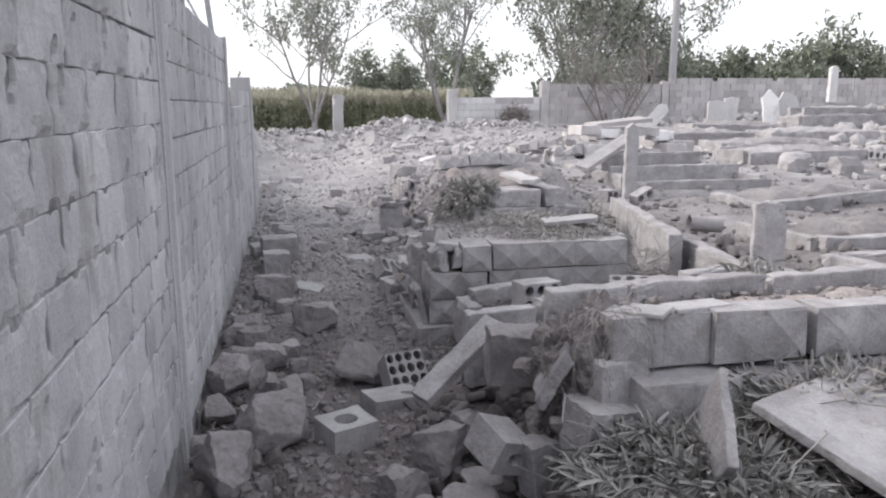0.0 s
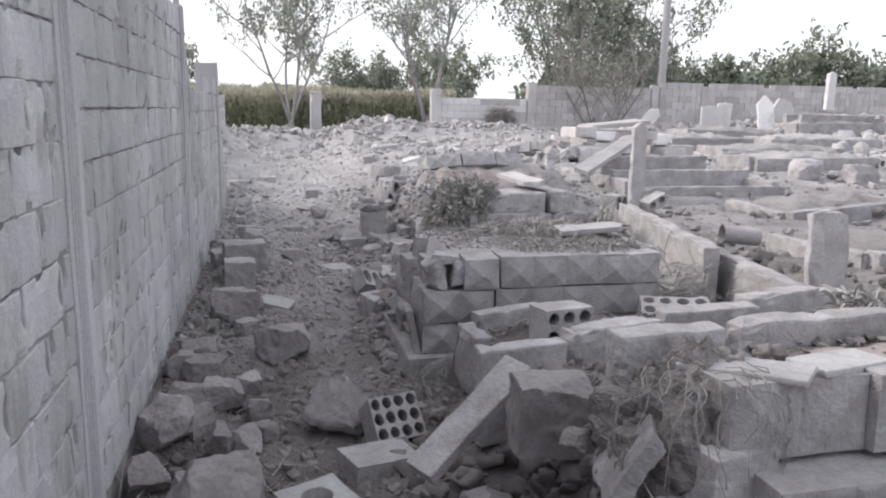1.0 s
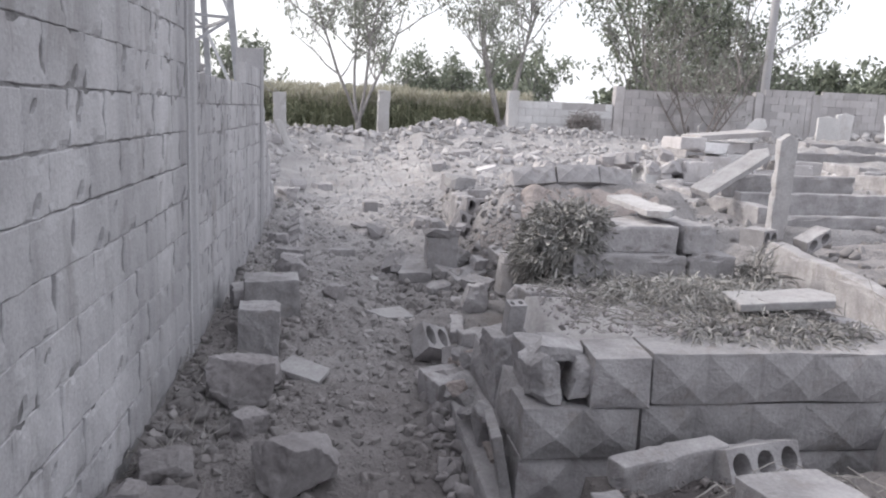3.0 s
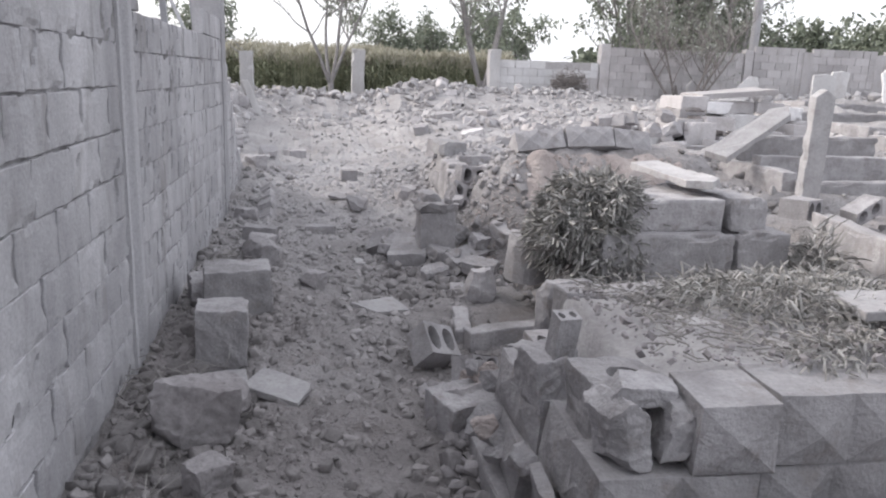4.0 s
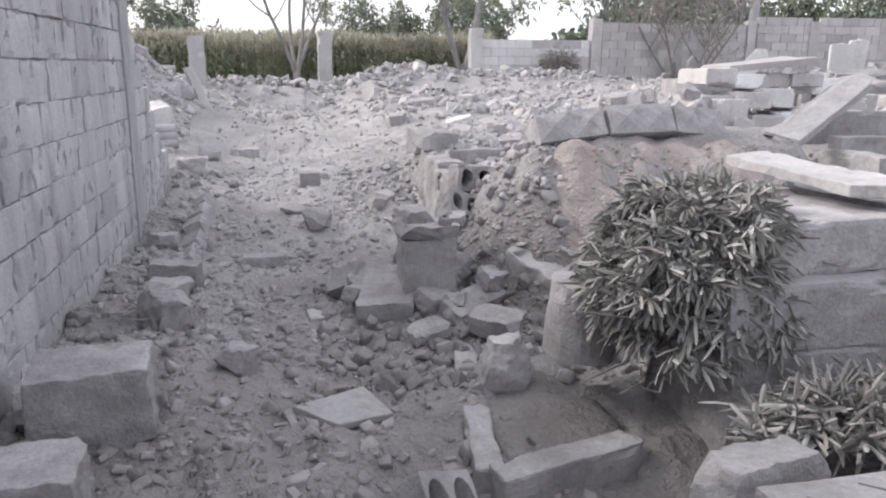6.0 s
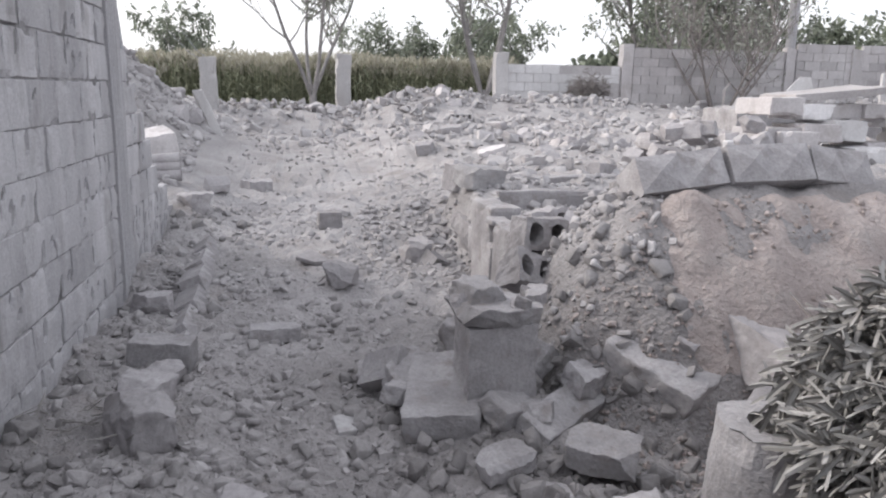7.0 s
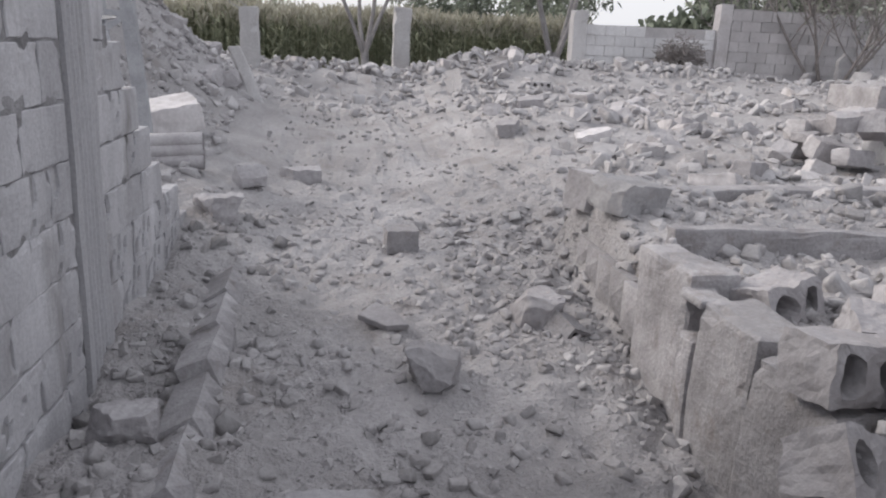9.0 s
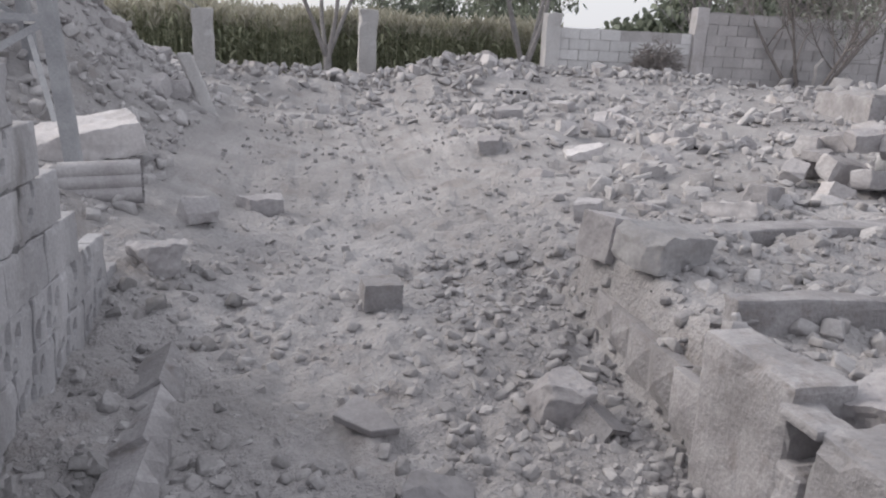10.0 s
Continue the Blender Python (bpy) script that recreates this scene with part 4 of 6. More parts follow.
for a in ((0.33, 4.66, 0.36, 0.28, 0.30, 62, 401, 8, 16), (-0.5, 4.25, 0.16, 0.18, 0.2, 20, 461), (-0.34, 4.72, 0.2, 0.16, 0.17, 50, 462), (-0.1, 4.45, 0.17, 0.15, 0.14, 80, 463), (-0.48, 5.4, 0.2, 0.17, 0.16, 35, 464), (-0.3, 4.0, 0.18, 0.18, 0.16, 65, 465), (-0.02, 4.6, 0.16, 0.12, 0.12, 15, 466), (-0.5, 3.9, 0.17, 0.15, 0.15, 0, 467), (-0.2, 3.82, 0.36, 0.26, 0.24, 10, 402), (-0.44, 3.5, 0.26, 0.3, 0.3, 30, 403, 0, 14),
          (-0.25, 6.46, 0.3, 0.26, 0.23, 20, 405), (0.09, 5.66, 0.33, 0.24, 0.2, 15, 406), (-0.04, 4.85, 0.14, 0.14, 0.18, 5, 407),
          (-0.46, 4.62, 0.2, 0.2, 0.25, 40, 408), (-0.22, 4.44, 0.15, 0.15, 0.16, 70, 409), (-0.25, 5.08, 0.22, 0.2, 0.16, 10, 410), (-0.4, 5.0, 0.2, 0.16, 0.15, 60, 411),
          (-0.35, 5.35, 0.24, 0.2, 0.17, 80, 412), (-0.12, 5.25, 0.16, 0.14, 0.13, 30, 413), (-0.42, 5.7, 0.2, 0.2, 0.15, 15, 414), (-0.15, 6.05, 0.16, 0.14, 0.13, 50, 415),
          (0.72, 4.75, 0.16, 0.12, 0.08, 20, 416), (0.78, 3.46, 0.2, 0.18, 0.24, 15, 417), (0.42, 3.2, 0.24, 0.2, 0.2, 25, 418), (0.58, 3.36, 0.2, 0.2, 0.26, 50, 419), (0.72, 3.1, 0.18, 0.16, 0.22, 10, 444), (0.86, 3.1, 0.2, 0.16, 0.2, 70, 445), (0.8, 2.55, 0.2, 0.2, 0.2, 20, 446),
          (0.45, 2.9, 0.23, 0.2, 0.24, 30, 420), (0.6, 2.8, 0.22, 0.22, 0.26, 75, 421), (-0.18, 6.6, 0.28, 0.22, 0.2, 20, 422), (0.8, 6.5, 0.24, 0.18, 0.17, 35, 423),
          
          (0.2, 8.33, 0.17, 0.15, 0.12, 50, 428), (-0.14, 8.88, 0.28, 0.26, 0.16, 10, 429), (-0.2, 9.4, 0.2, 0.18, 0.12, 40, 430), (0.68, 9.38, 0.2, 0.14, 0.12, 80, 431),
          (0.6, 10.58, 0.21, 0.18, 0.13, 70, 432), (-0.44, 12.4, 0.24, 0.2, 0.18, 30, 433), (-0.4, 10.3, 0.22, 0.16, 0.12, 10, 434),
          (-0.18, 8.98, 0.22, 0.18, 0.17, 70, 439),
          (-0.4, 13.3, 0.3, 0.2, 0.14, 20, 440), (-0.1, 13.9, 0.36, 0.22, 0.14, 10, 441), (1.1, 9.7, 0.2, 0.2, 0.14, 10, 442), (1.1, 11.1, 0.22, 0.2, 0.16, 10, 443)):
    stone(*a)
stone(-0.245, 7.3, 0.24, 0.24, 0.30, 4, 450, 0, 2, "squared grey concrete block standing by the wall", 0.18, M_TOMB, 0.03, "squared_block")
stone(-0.22, 7.86, 0.36, 0.3, 0.26, 8, 451, 0, 0, "worn square block topped with earth by the wall", 0.2, M_TOMB, 0.03, "squared_block")
stone(-0.3, 8.1, 0.44, 0.4, 0.18, 12, 452, 0, 0, "wide worn block with earth on its top", 0.5, M_TOMB, 0.06, "squared_block")
capped = thing("capped_block", (1.068, 8.885, 0.06), "squared block under a crumbling overhanging hollow cap", "concrete block")
part("block", chunk(453, 0.25, 0.22, 0.415, 0.1), M_TOMB, capped, "", pose(0, 0, 0, 0, 0, 2))
part("cap", chunk(4531, 0.36, 0.28, 0.07, 0.4), M_TOMB, capped, "crumbling cap slab", pose(0, 0, 0.41, -3, 4, 6))
part("cap_remnant", chunk(4532, 0.24, 0.17, 0.09, 0.6), M_TOMB, capped, "ragged remnant of a burst block", pose(-0.06, 0.03, 0.46, 6, 5, 12))
for i in range(7):
    part("cap_crumb", chunk(4540 + i, rnd.uniform(0.05, 0.11), rnd.uniform(0.04, 0.08), rnd.uniform(0.03, 0.06), 0.6), M_STONE, capped, "", pose(rnd.uniform(-0.17, 0.19), rnd.uniform(-0.1, 0.12), 0.46, rnd.uniform(-20, 20), rnd.uniform(-20, 20), rnd.uniform(0, 360)))
for i, (x, y, L, W, T, z, rx, ry, rz, chip) in enumerate(((0.90, 8.93, 0.27, 0.46, 0.10, 0.07, 9, -6, -14, 0.12), (1.07, 8.72, 0.18, 0.14, 0.08, 0.1, 14, 10, 30, 0.4), (1.17, 8.66, 0.16, 0.12, 0.06, 0.12, -10, 16, 60, 0.4),
        (1.28, 8.72, 0.46, 0.13, 0.09, 0.08, 24, -8, 36, 0.2), (1.38, 8.8, 0.22, 0.18, 0.16, 0.1, 10, 12, 20, 0.7), (0.8, 9.12, 0.2, 0.16, 0.08, 0.1, 10, -20, 40, 0.4), (1.26, 8.98, 0.2, 0.16, 0.09, 0.2, 18, -30, 20, 0.5),
        (0.73, 8.98, 0.16, 0.13, 0.07, 0.08, 6, 12, 70, 0.5), (1.02, 8.48, 0.2, 0.12, 0.06, 0.05, 6, -8, 15, 0.4), (1.3, 8.42, 0.22, 0.16, 0.08, 0.08, 10, 8, -30, 0.4))):
    single("slab_piece", mesh_of("slab_piece", chunk(1200 + i, L, W, T, chip), M_TOMB), pose(x, y, z + 0.06, rx, ry, rz), "broken slab piece heaped round the capped block", "slab", "slab pieces")
burst = thing("burst_slab", (1.72, 8.8, 0.27), "thick broken slab tilted on the slope, crusted with mortar", "slab", "slab pieces", 30)
part("slab", chunk(426, 0.46, 0.36, 0.14, 0.2), M_TOMB, burst, "", pose(0, 0, 0, 24, -14, 0))
part("mortar_crust", chunk(4261, 0.3, 0.24, 0.07, 0.6), M_STONE, burst, "lumpy crust of old mortar", pose(0.06, -0.02, 0.13, 24, -14, 15))
single("broken_block", mesh_of("broken_block", chunk(4262, 0.34, 0.3, 0.24, 0.35), M_STONE), pose(2.02, 8.68, 0.22, 12, 10, 15), "broken concrete block sunk in the dug slope", "rubble piece")
single("broken_block", mesh_of("broken_block", chunk(4263, 0.3, 0.2, 0.18, 0.3), M_STONE), pose(1.92, 8.42, 0.16, 8, -12, 40), "broken concrete block at the slope's foot", "rubble piece")
stone(1.06, 2.62, 0.27, 0.2, 0.27, 8, 454, 0, 4, "large chipped cast block among dry plants", 0.25, M_TOMB, 0.02, "squared_block")
stone(0.9, 2.83, 0.14, 0.14, 0.24, 12, 455, 0, -5, "chipped cast block standing on end", 0.25, M_TOMB, 0.02, "squared_block")
stone(0.25, 9.87, 0.24, 0.11, 0.07, 0, 456, 0, 0, "flat broken kerb piece on the path", 0.1, M_TOMB, 0.01, "squared_block")
stone(0.59, 12.16, 0.18, 0.16, 0.13, 4, 457, 0, 0, "small ribbed block lying on the path", 0.05, M_TOMB, 0.01, "squared_block")
stone(0.79, 6.45, 0.23, 0.2, 0.13, 25, 458, 6, 0, "squared block fallen beside the tomb", 0.08, M_TOMB, 0.01, "squared_block")
stone(1.21, 6.42, 0.24, 0.1, 0.19, 12, 459, -8, 0, "grey block piece standing beside the bush", 0.3, M_TOMB, 0.0, "squared_block", 0.44)


def flat(x, y, L, W, T, turn, seed, label, tilt=0, roll=0, point=0.0, mat=None, lift=0.0):
    single("slab_piece", mesh_of("slab_piece", slab_mesh(L, W, T, seed, point, 0.006, 0.05), mat or M_MARBLE), pose(x, y, gz(x, y) + lift, tilt, roll, turn), label, "slab", "slab pieces")


flat(0.6, 7.88, 0.28, 0.22, 0.03, 30, 471, "pale square tile lying on the path", 6, 3)
flat(0.02, 6.9, 0.3, 0.2, 0.035, -25, 472, "pale broken slab piece near the wall", 4, 5)
flat(-0.2, 6.92, 0.2, 0.18, 0.035, 15, 473, "pale broken slab piece near the wall")
flat(0.48, 11.1, 0.16, 0.11, 0.03, -40, 474, "pale triangular tile piece on the path", 12, 8, 0.1, M_STONE)
flat(0.52, 8.9, 0.17, 0.1, 0.03, 10, 475, "flat stone chip on the path", 5, 5)
single("plank_slab", mesh_of("plank_slab", slab_mesh(0.56, 0.13, 0.045, 476), M_TOMB), pose(0.75, 3.66, 0.38, 8, -33, 26), "long grey slab leaning on the broken tomb", "slab", "slab pieces")
single("marble_panel", mesh_of("marble_panel", slab_mesh(0.70, 0.70, 0.035, 477, broken=0.04), M_TOMB), pose(1.87, 2.14, 0.55, 14, 0, 22), "large broken marble panel lying on dry plants", "slab", "marble slabs")
single("slab_piece", mesh_of("slab_piece", slab_mesh(0.34, 0.2, 0.035, 478, broken=0.04), M_TOMB), pose(1.27, 2.2, 0.62, 78, 35, -112), "grey slab piece standing on edge in plants", "slab", "slab pieces")


def loose_hollow(x, y, z, L, D, H, nx, nz, m, seed, label, fill=0.72, mat=None):
    bm = bmesh.new()
    hollow(bm, L, D, H, nx, nz, fill, min(0.12, D * 0.7))
    bm.transform(Matrix.Translation((-L / 2, -D / 2, -H / 2)))
    worn(bm, 0, 0, 0.006, 5, seed)
    single("hollow_block", mesh_of("hollow_block", bm, mat or M_TOMB), pose(x, y, z) @ m, label, "concrete block", "hollow blocks")


loose_hollow(0.57, 4.42, 0.06, 0.24, 0.16, 0.2, 4, 3, pose(0, 0, 0, -38, 0, 16), 481, "small grey block pierced by rows of holes", 0.8)
loose_hollow(0.965, 5.8, 0.62, 0.075, 0.19, 0.07, 2, 1, pose(0, 0, 0, -80, 3, 8), 480, "small two-cored brick standing on the tomb's edge", 0.55)
loose_hollow(0.46, 4.12, 0.0, 0.3, 0.2, 0.12, 1, 1, pose(0, 0, 0, 0, 4, 20), 482, "grey block lying under a pierced one", 0.05)
loose_hollow(0.18, 3.74, 0.02, 0.25, 0.16, 0.22, 1, 1, pose(0, 0, 0, -88, 0, 25), 483, "pale block with a round hole in its top", 0.5, M_MARBLE)
loose_hollow(0.74, 2.9, 0.3, 0.17, 0.2, 0.15, 1, 1, pose(0, 0, 0, 14, 18, 22), 484, "grey block with a round core hole", 0.42)
loose_hollow(0.92, 6.72, 0.1, 0.2, 0.12, 0.22, 2, 3, pose(0, 0, 0, -20, 18, 40), 485, "grey pierced brick tipped beside the tomb", 0.8)
loose_hollow(0.8, 7.18, 0.09, 0.2, 0.14, 0.18, 2, 1, pose(0, 0, 0, -50, 20, 30), 486, "broken hollow block lying on the path", 0.75)
loose_hollow(1.0, 6.35, 0.06, 0.18, 0.2, 0.2, 1, 1, pose(0, 0, 0, -10, 15, 10), 487, "broken round-cored block beside the tomb", 0.7)
loose_hollow(1.22, 11.0, 0.21, 0.14, 0.13, 0.10, 2, 1, pose(0, 0, 0, 20, 25, 35), 488, "broken cored block at the chamber wall", 0.75)
loose_hollow(3.1, 19.2, 0.86, 0.42, 0.2, 0.22, 4, 2, pose(0, 0, 0, 0, 0, 5), 489, "hollow block lying on the rubble bank", 0.7, M_FAR)
loose_hollow(9.9, 11.3, 0.72, 0.42, 0.22, 0.32, 4, 2, pose(0, 0, 0, -12, 5, -20), 490, "pale hollow block beside a grave", 0.7, M_FAR)
loose_hollow(3.55, 8.3, 0.62, 0.22, 0.2, 0.14, 2, 1, pose(0, 0, 0, 0, 0, 30), 491, "broken cored block on the kerb", 0.8)
loose_hollow(3.95, 8.2, 0.62, 0.26, 0.13, 0.12, 2, 1, pose(0, 0, 0, 10, -25, 15), 492, "hollow block tipped on rubble", 0.7)
loose_hollow(0.74, 9.22, 0.17, 0.22, 0.16, 0.13, 2, 1, pose(0, 0, 0, 40, 25, 130), 493, "broken cored block on the path", 0.75)
single("round_stone", mesh_of("round_stone", chunk(495, 0.4, 0.36, 0.32, 0.5), M_STONE), pose(8.4, 10.3, gz(8.4, 10.3) - 0.05), "rounded pale boulder among the graves", "stone", "loose stones")
single("round_stone", mesh_of("round_stone", chunk(496, 0.42, 0.36, 0.3, 0.5), M_STONE), pose(7.8, 10.7, gz(7.8, 10.7) - 0.05), "rounded pale boulder among the graves", "stone", "loose stones")
vs, fs = [], []
tube(vs, fs, [Vector((-0.14, 0, 0.07)), Vector((0.14, 0, 0.07))], [0.07, 0.07], 14)
tube(vs, fs, [Vector((0.14, 0, 0.07)), Vector((-0.13, 0, 0.07))], [0.057, 0.054], 14)
tube(vs, fs, [Vector((0.14, 0, 0.07)), Vector((0.1401, 0, 0.07))], [0.07, 0.057], 14)
single("pipe_piece", raw_mesh("pipe_piece", vs, fs, M_STONE, True), pose(3.47, 6.02, 0.56, 0, 4, -12), "short dusty concrete pipe lying on stalks", "pipe")
vs, fs = [], []
for q in range(3):
    tube(vs, fs, [Vector((-0.22, 0.02 * q, 0.05 + 0.07 * q)), Vector((0.22, 0.02 * q, 0.05 + 0.07 * q))], [0.055, 0.055], 10)
single("ribbed_block", raw_mesh("ribbed_block", vs, fs, M_STONE, True), pose(-0.9, 13.3, gz(-0.9, 13.3) - 0.02, 0, -3, 5), "ribbed concrete piece under the fallen slab", "concrete block")
single("fallen_slab", mesh_of("fallen_slab", chunk(497, 0.7, 0.5, 0.2, 0.25), M_FAR), pose(-1.22, 14.2, 0.62, 6, -10, 20), "thick pale concrete slab on the rubble heap", "slab")

# low ridged kerb along the wall's foot
kl = thing("ridged_kerb", (0, 0, 0), "buried ridged kerb stones beside the wall", "kerb")
for i in range(6):
    y = 9.62 + 0.342 * i
    part("kerb_stone", diamonds(3, 0.115, 0.13, 0.13, 500 + i, 0.03), M_TOMB, kl, "", pose(-0.1 - 0.015 * i, y, 0.035 + 0.03 * i + 0.01 * math.sin(i * 2.3), -28 - 6 * math.sin(i * 1.7), rnd.uniform(-0.6, 0.6), 92))
part("kerb_end", chunk(510, 0.26, 0.14, 0.15, 0.1), M_TOMB, kl, "", pose(-0.22, 9.6, 0.07, 0, 3, -8))


# ---- plants ----
def clump(name, place, spread3, count, length, width, label, category, seed, mat, droop=0.6, up=0.4, group=""):
    """A tangle of narrow leaves on an uneven mass."""
    r = random.Random(seed)
    vs, fs = [], []
    for _ in range(count):
        d = any_way(r, 0.25)
        d.z = abs(d.z) * 1.0 - 0.05
        k = r.uniform(0.55, 1.0) * (1 + 0.35 * noise.noise(d * 2.2 + Vector((seed, 0, 0))))
        p = Vector((d.x * spread3[0] * k, d.y * spread3[1] * k, max(0.01, d.z * spread3[2] * k)))
        way = (Vector((d.x, d.y, d.z * 0.5 + up)) + any_way(r) * 0.8).normalized()
        side = way.cross(any_way(r)).normalized()
        blade(vs, fs, p, way, side, length * r.uniform(0.6, 1.3), width * r.uniform(0.6, 1.3), droop * r.uniform(0.3, 1.4), 0.35)
    top = thing(name, place, label, category, group)
    part("leaves", raw_mesh("leaves", vs, fs, mat), None, top)
    return top


def rosettes(name, place, size, count, each, length, width, label, category, seed, mat, sag=0.5, low=-0.35, group=""):
    """A draped shrub: shoots over an uneven dome, each ending in a tuft of blunt finger-like leaves."""
    r = random.Random(seed)
    vs, fs, sv, sf = [], [], [], []
    for _ in range(count):
        d = any_way(r, 0.15)
        if d.z < low:
            d.z = -d.z
        k = r.uniform(0.72, 1.0) * (1 + 0.32 * noise.noise(d * 2.1 + Vector((seed, 0, 0))) + 0.12 * noise.noise(d * 5.3))
        p = Vector((d.x * size[0] * k, d.y * size[1] * k, max(0.01, (0.42 + d.z * 0.58 * k) * size[2])))
        shoot = (Vector((d.x, d.y, d.z * 0.5 - sag)) + any_way(r) * 1.0).normalized()
        if shoot.dot(d) < 0.1:
            shoot = (shoot + d * (0.35 - shoot.dot(d))).normalized()
        root = p - (shoot * 0.5 + d * 0.8 + Vector((0, 0, 0.5))) * length * 1.2
        root.z = max(root.z, 0.01)
        tube(sv, sf, [root, p], [width * 0.3, width * 0.22], 3)
        a = shoot.orthogonal().normalized()
        b = shoot.cross(a)
        grow = r.uniform(0.7, 1.25)
        for q in range(each):
            t = 2.4 * q + r.uniform(-0.3, 0.3)
            o = math.radians(r.uniform(15, 95))
            out = a * math.cos(t) + b * math.sin(t)
            way = (shoot * math.cos(o) + out * math.sin(o)).normalized()
            side = way.cross(out)
            side = side.normalized() if side.length > 0.01 else a
            base = len(vs)
            ln, wd = length * grow * r.uniform(0.7, 1.15), width * r.uniform(0.8, 1.2)
            curl = shoot * ln * r.uniform(0.0, 0.6) - Vector((0, 0, ln * r.uniform(0, 0.45)))
            rib = side.cross(way) * wd * 0.28
            for f, w in ((0, 0.35), (0.3, 0.85), (0.7, 1.0), (0.92, 0.72), (1.0, 0.3)):
                c = p - shoot * length * 0.5 * (q / each) + way * ln * f + curl * f * f
                vs.extend((tuple(c + side * wd * w / 2), tuple(c - rib * w), tuple(c - side * wd * w / 2)))
            for i in range(4):
                e = base + 3 * i
                fs.extend(((e, e + 1, e + 4, e + 3), (e + 1, e + 2, e + 5, e + 4)))
    top = thing(name, place, label, category, group)
    part("leaves", raw_mesh("leaves", vs, fs, mat), None, top)
    part("shoots", raw_mesh("shoots", sv, sf, M_TWIG), None, top)
    return top


def stalks(parent, spread3, count, length, seed, mat, radius=0.004, flatness=0.25):
    r = random.Random(seed)
    vs, fs = [], []
    for _ in range(count):
        p = Vector((r.uniform(-1, 1) * spread3[0], r.uniform(-1, 1) * spread3[1], r.random() * spread3[2]))
        d = Vector((r.gauss(0, 1), r.gauss(0, 1), r.gauss(0, flatness))).normalized() * length * r.uniform(0.4, 1.2)
        bend = any_way(r) * length * 0.25
        bend.z *= 0.5
        pts = [p, p + d * 0.4 + bend, p + d]
        for q in pts:
            q.z = max(q.z, 0.005)
        tube(vs, fs, pts, [radius, radius, radius * 0.6], 4)
    part("stalk_tangle", raw_mesh("stalk_tangle", vs, fs, mat), None, parent)["kind"] = "stuff"


bush = rosettes("dry_bush", (1.78, 7.61, 0.24), (0.38, 0.31, 0.67), 1700, 8, 0.058, 0.0135, "dusty dried-out bush of drooping finger-like leaves", "bush", 601, M_BUSH)
stalks(bush, (0.22, 0.2, 0.5), 120, 0.26, 602, M_TWIG, 0.005, 1.0)
b2 = rosettes("dry_plants", (1.28, 2.28, 0.24), (0.46, 0.42, 0.30), 800, 8, 0.075, 0.0125, "flattened dusty long-leaved plants", "plant", 604, M_DRY, 0.3, -0.2, "dry plants")
stalks(b2, (0.42, 0.36, 0.3), 110, 0.3, 605, M_STALK, 0.003, 0.3)
b3 = rosettes("dry_plants", (2.05, 2.5, 0.36), (0.6, 0.2, 0.3), 620, 8, 0.085, 0.013, "flattened dusty long-leaved plants", "plant", 606, M_DRY, 0.3, -0.2, "dry plants")
stalks(b3, (0.5, 0.25, 0.35), 110, 0.36, 615, M_STALK, 0.003, 0.2)
b4 = clump("dry_plants", (2.15, 3.3, 0.74), (0.2, 0.18, 0.16), 420, 0.15, 0.017, "drooping dusty tuft on the grave", "plant", 607, M_DRY, 1.2, 0.3, "dry plants")
b5 = clump("dry_plants", (2.98, 7.3, 0.2), (0.2, 0.25, 0.5), 900, 0.16, 0.013, "dry grassy tuft between tomb and kerb", "plant", 608, M_DRY, 0.7, 0.6, "dry plants")
b6 = rosettes("dry_plants", (2.12, 7.08, 0.22), (0.5, 0.2, 0.18), 240, 8, 0.085, 0.013, "low dusty plants in front of the tomb", "plant", 609, M_DRY, -0.1, 0.0, "dry plants")
b7 = thing("dry_stalks", (1.75, 5.83, 0.69), "tangle of dry pale stalks on the tomb", "plant", "dry plants")
stalks(b7, (0.6, 0.36, 0.05), 520, 0.10, 610, M_STALK, 0.0025, 0.15)
b12 = clump("dry_plants", (1.85, 5.95, 0.69), (0.55, 0.3, 0.1), 2600, 0.08, 0.007, "low dusty plants withering on the tomb", "plant", 616, M_DRY, 0.8, 0.2, "dry plants")
b13 = clump("dry_plants", (1.95, 5.5, 0.655), (0.5, 0.2, 0.07), 1500, 0.07, 0.007, "dusty leaf litter along the tomb's edge", "plant", 617, M_DRY, 0.8, 0.1, "dry plants")
b8 = thing("dry_stalks", (2.62, 5.55, 0.15), "dry stalks hanging beside the tomb", "plant", "dry plants")
stalks(b8, (0.2, 0.5, 0.4), 220, 0.3, 611, M_STALK, 0.003, 0.6)
b9 = thing("dry_stalks", (1.9, 4.65, 0.38), "dry stalks on the low grave", "plant", "dry plants")
stalks(b9, (0.55, 0.2, 0.05), 150, 0.16, 612, M_STALK, 0.0025, 0.12)
b10 = thing("dry_roots", (1.13, 2.88, 0.5), "pale roots hanging from the burst grave", "plant", "dry plants")
r = random.Random(613)
vs, fs = [], []
for _ in range(34):
    a = r.uniform(3.3, 5.7)
    p = Vector((0.13 * math.cos(a), 0.17 * math.sin(a), r.uniform(0.3, 0.4)))
    d = Vector((math.cos(a), math.sin(a), 0))
    drop = r.uniform(0.1, 0.34)
    pts = []
    for q in range(8):
        f = q / 7
        wave = noise.noise_vector(Vector((f * 3.0, a * 9, r.random() * 0.4))) * 0.045
        pts.append(p + d * (0.11 * math.sin(min(f * 2.2, 1.4))) - Vector((0, 0, drop * f * f)) + wave)
    tube(vs, fs, pts, [0.0019 - 0.001 * q / 7 for q in range(8)], 4)
part("root_tangle", raw_mesh("root_tangle", vs, fs, M_STALK), None, b10)["kind"] = "stuff"
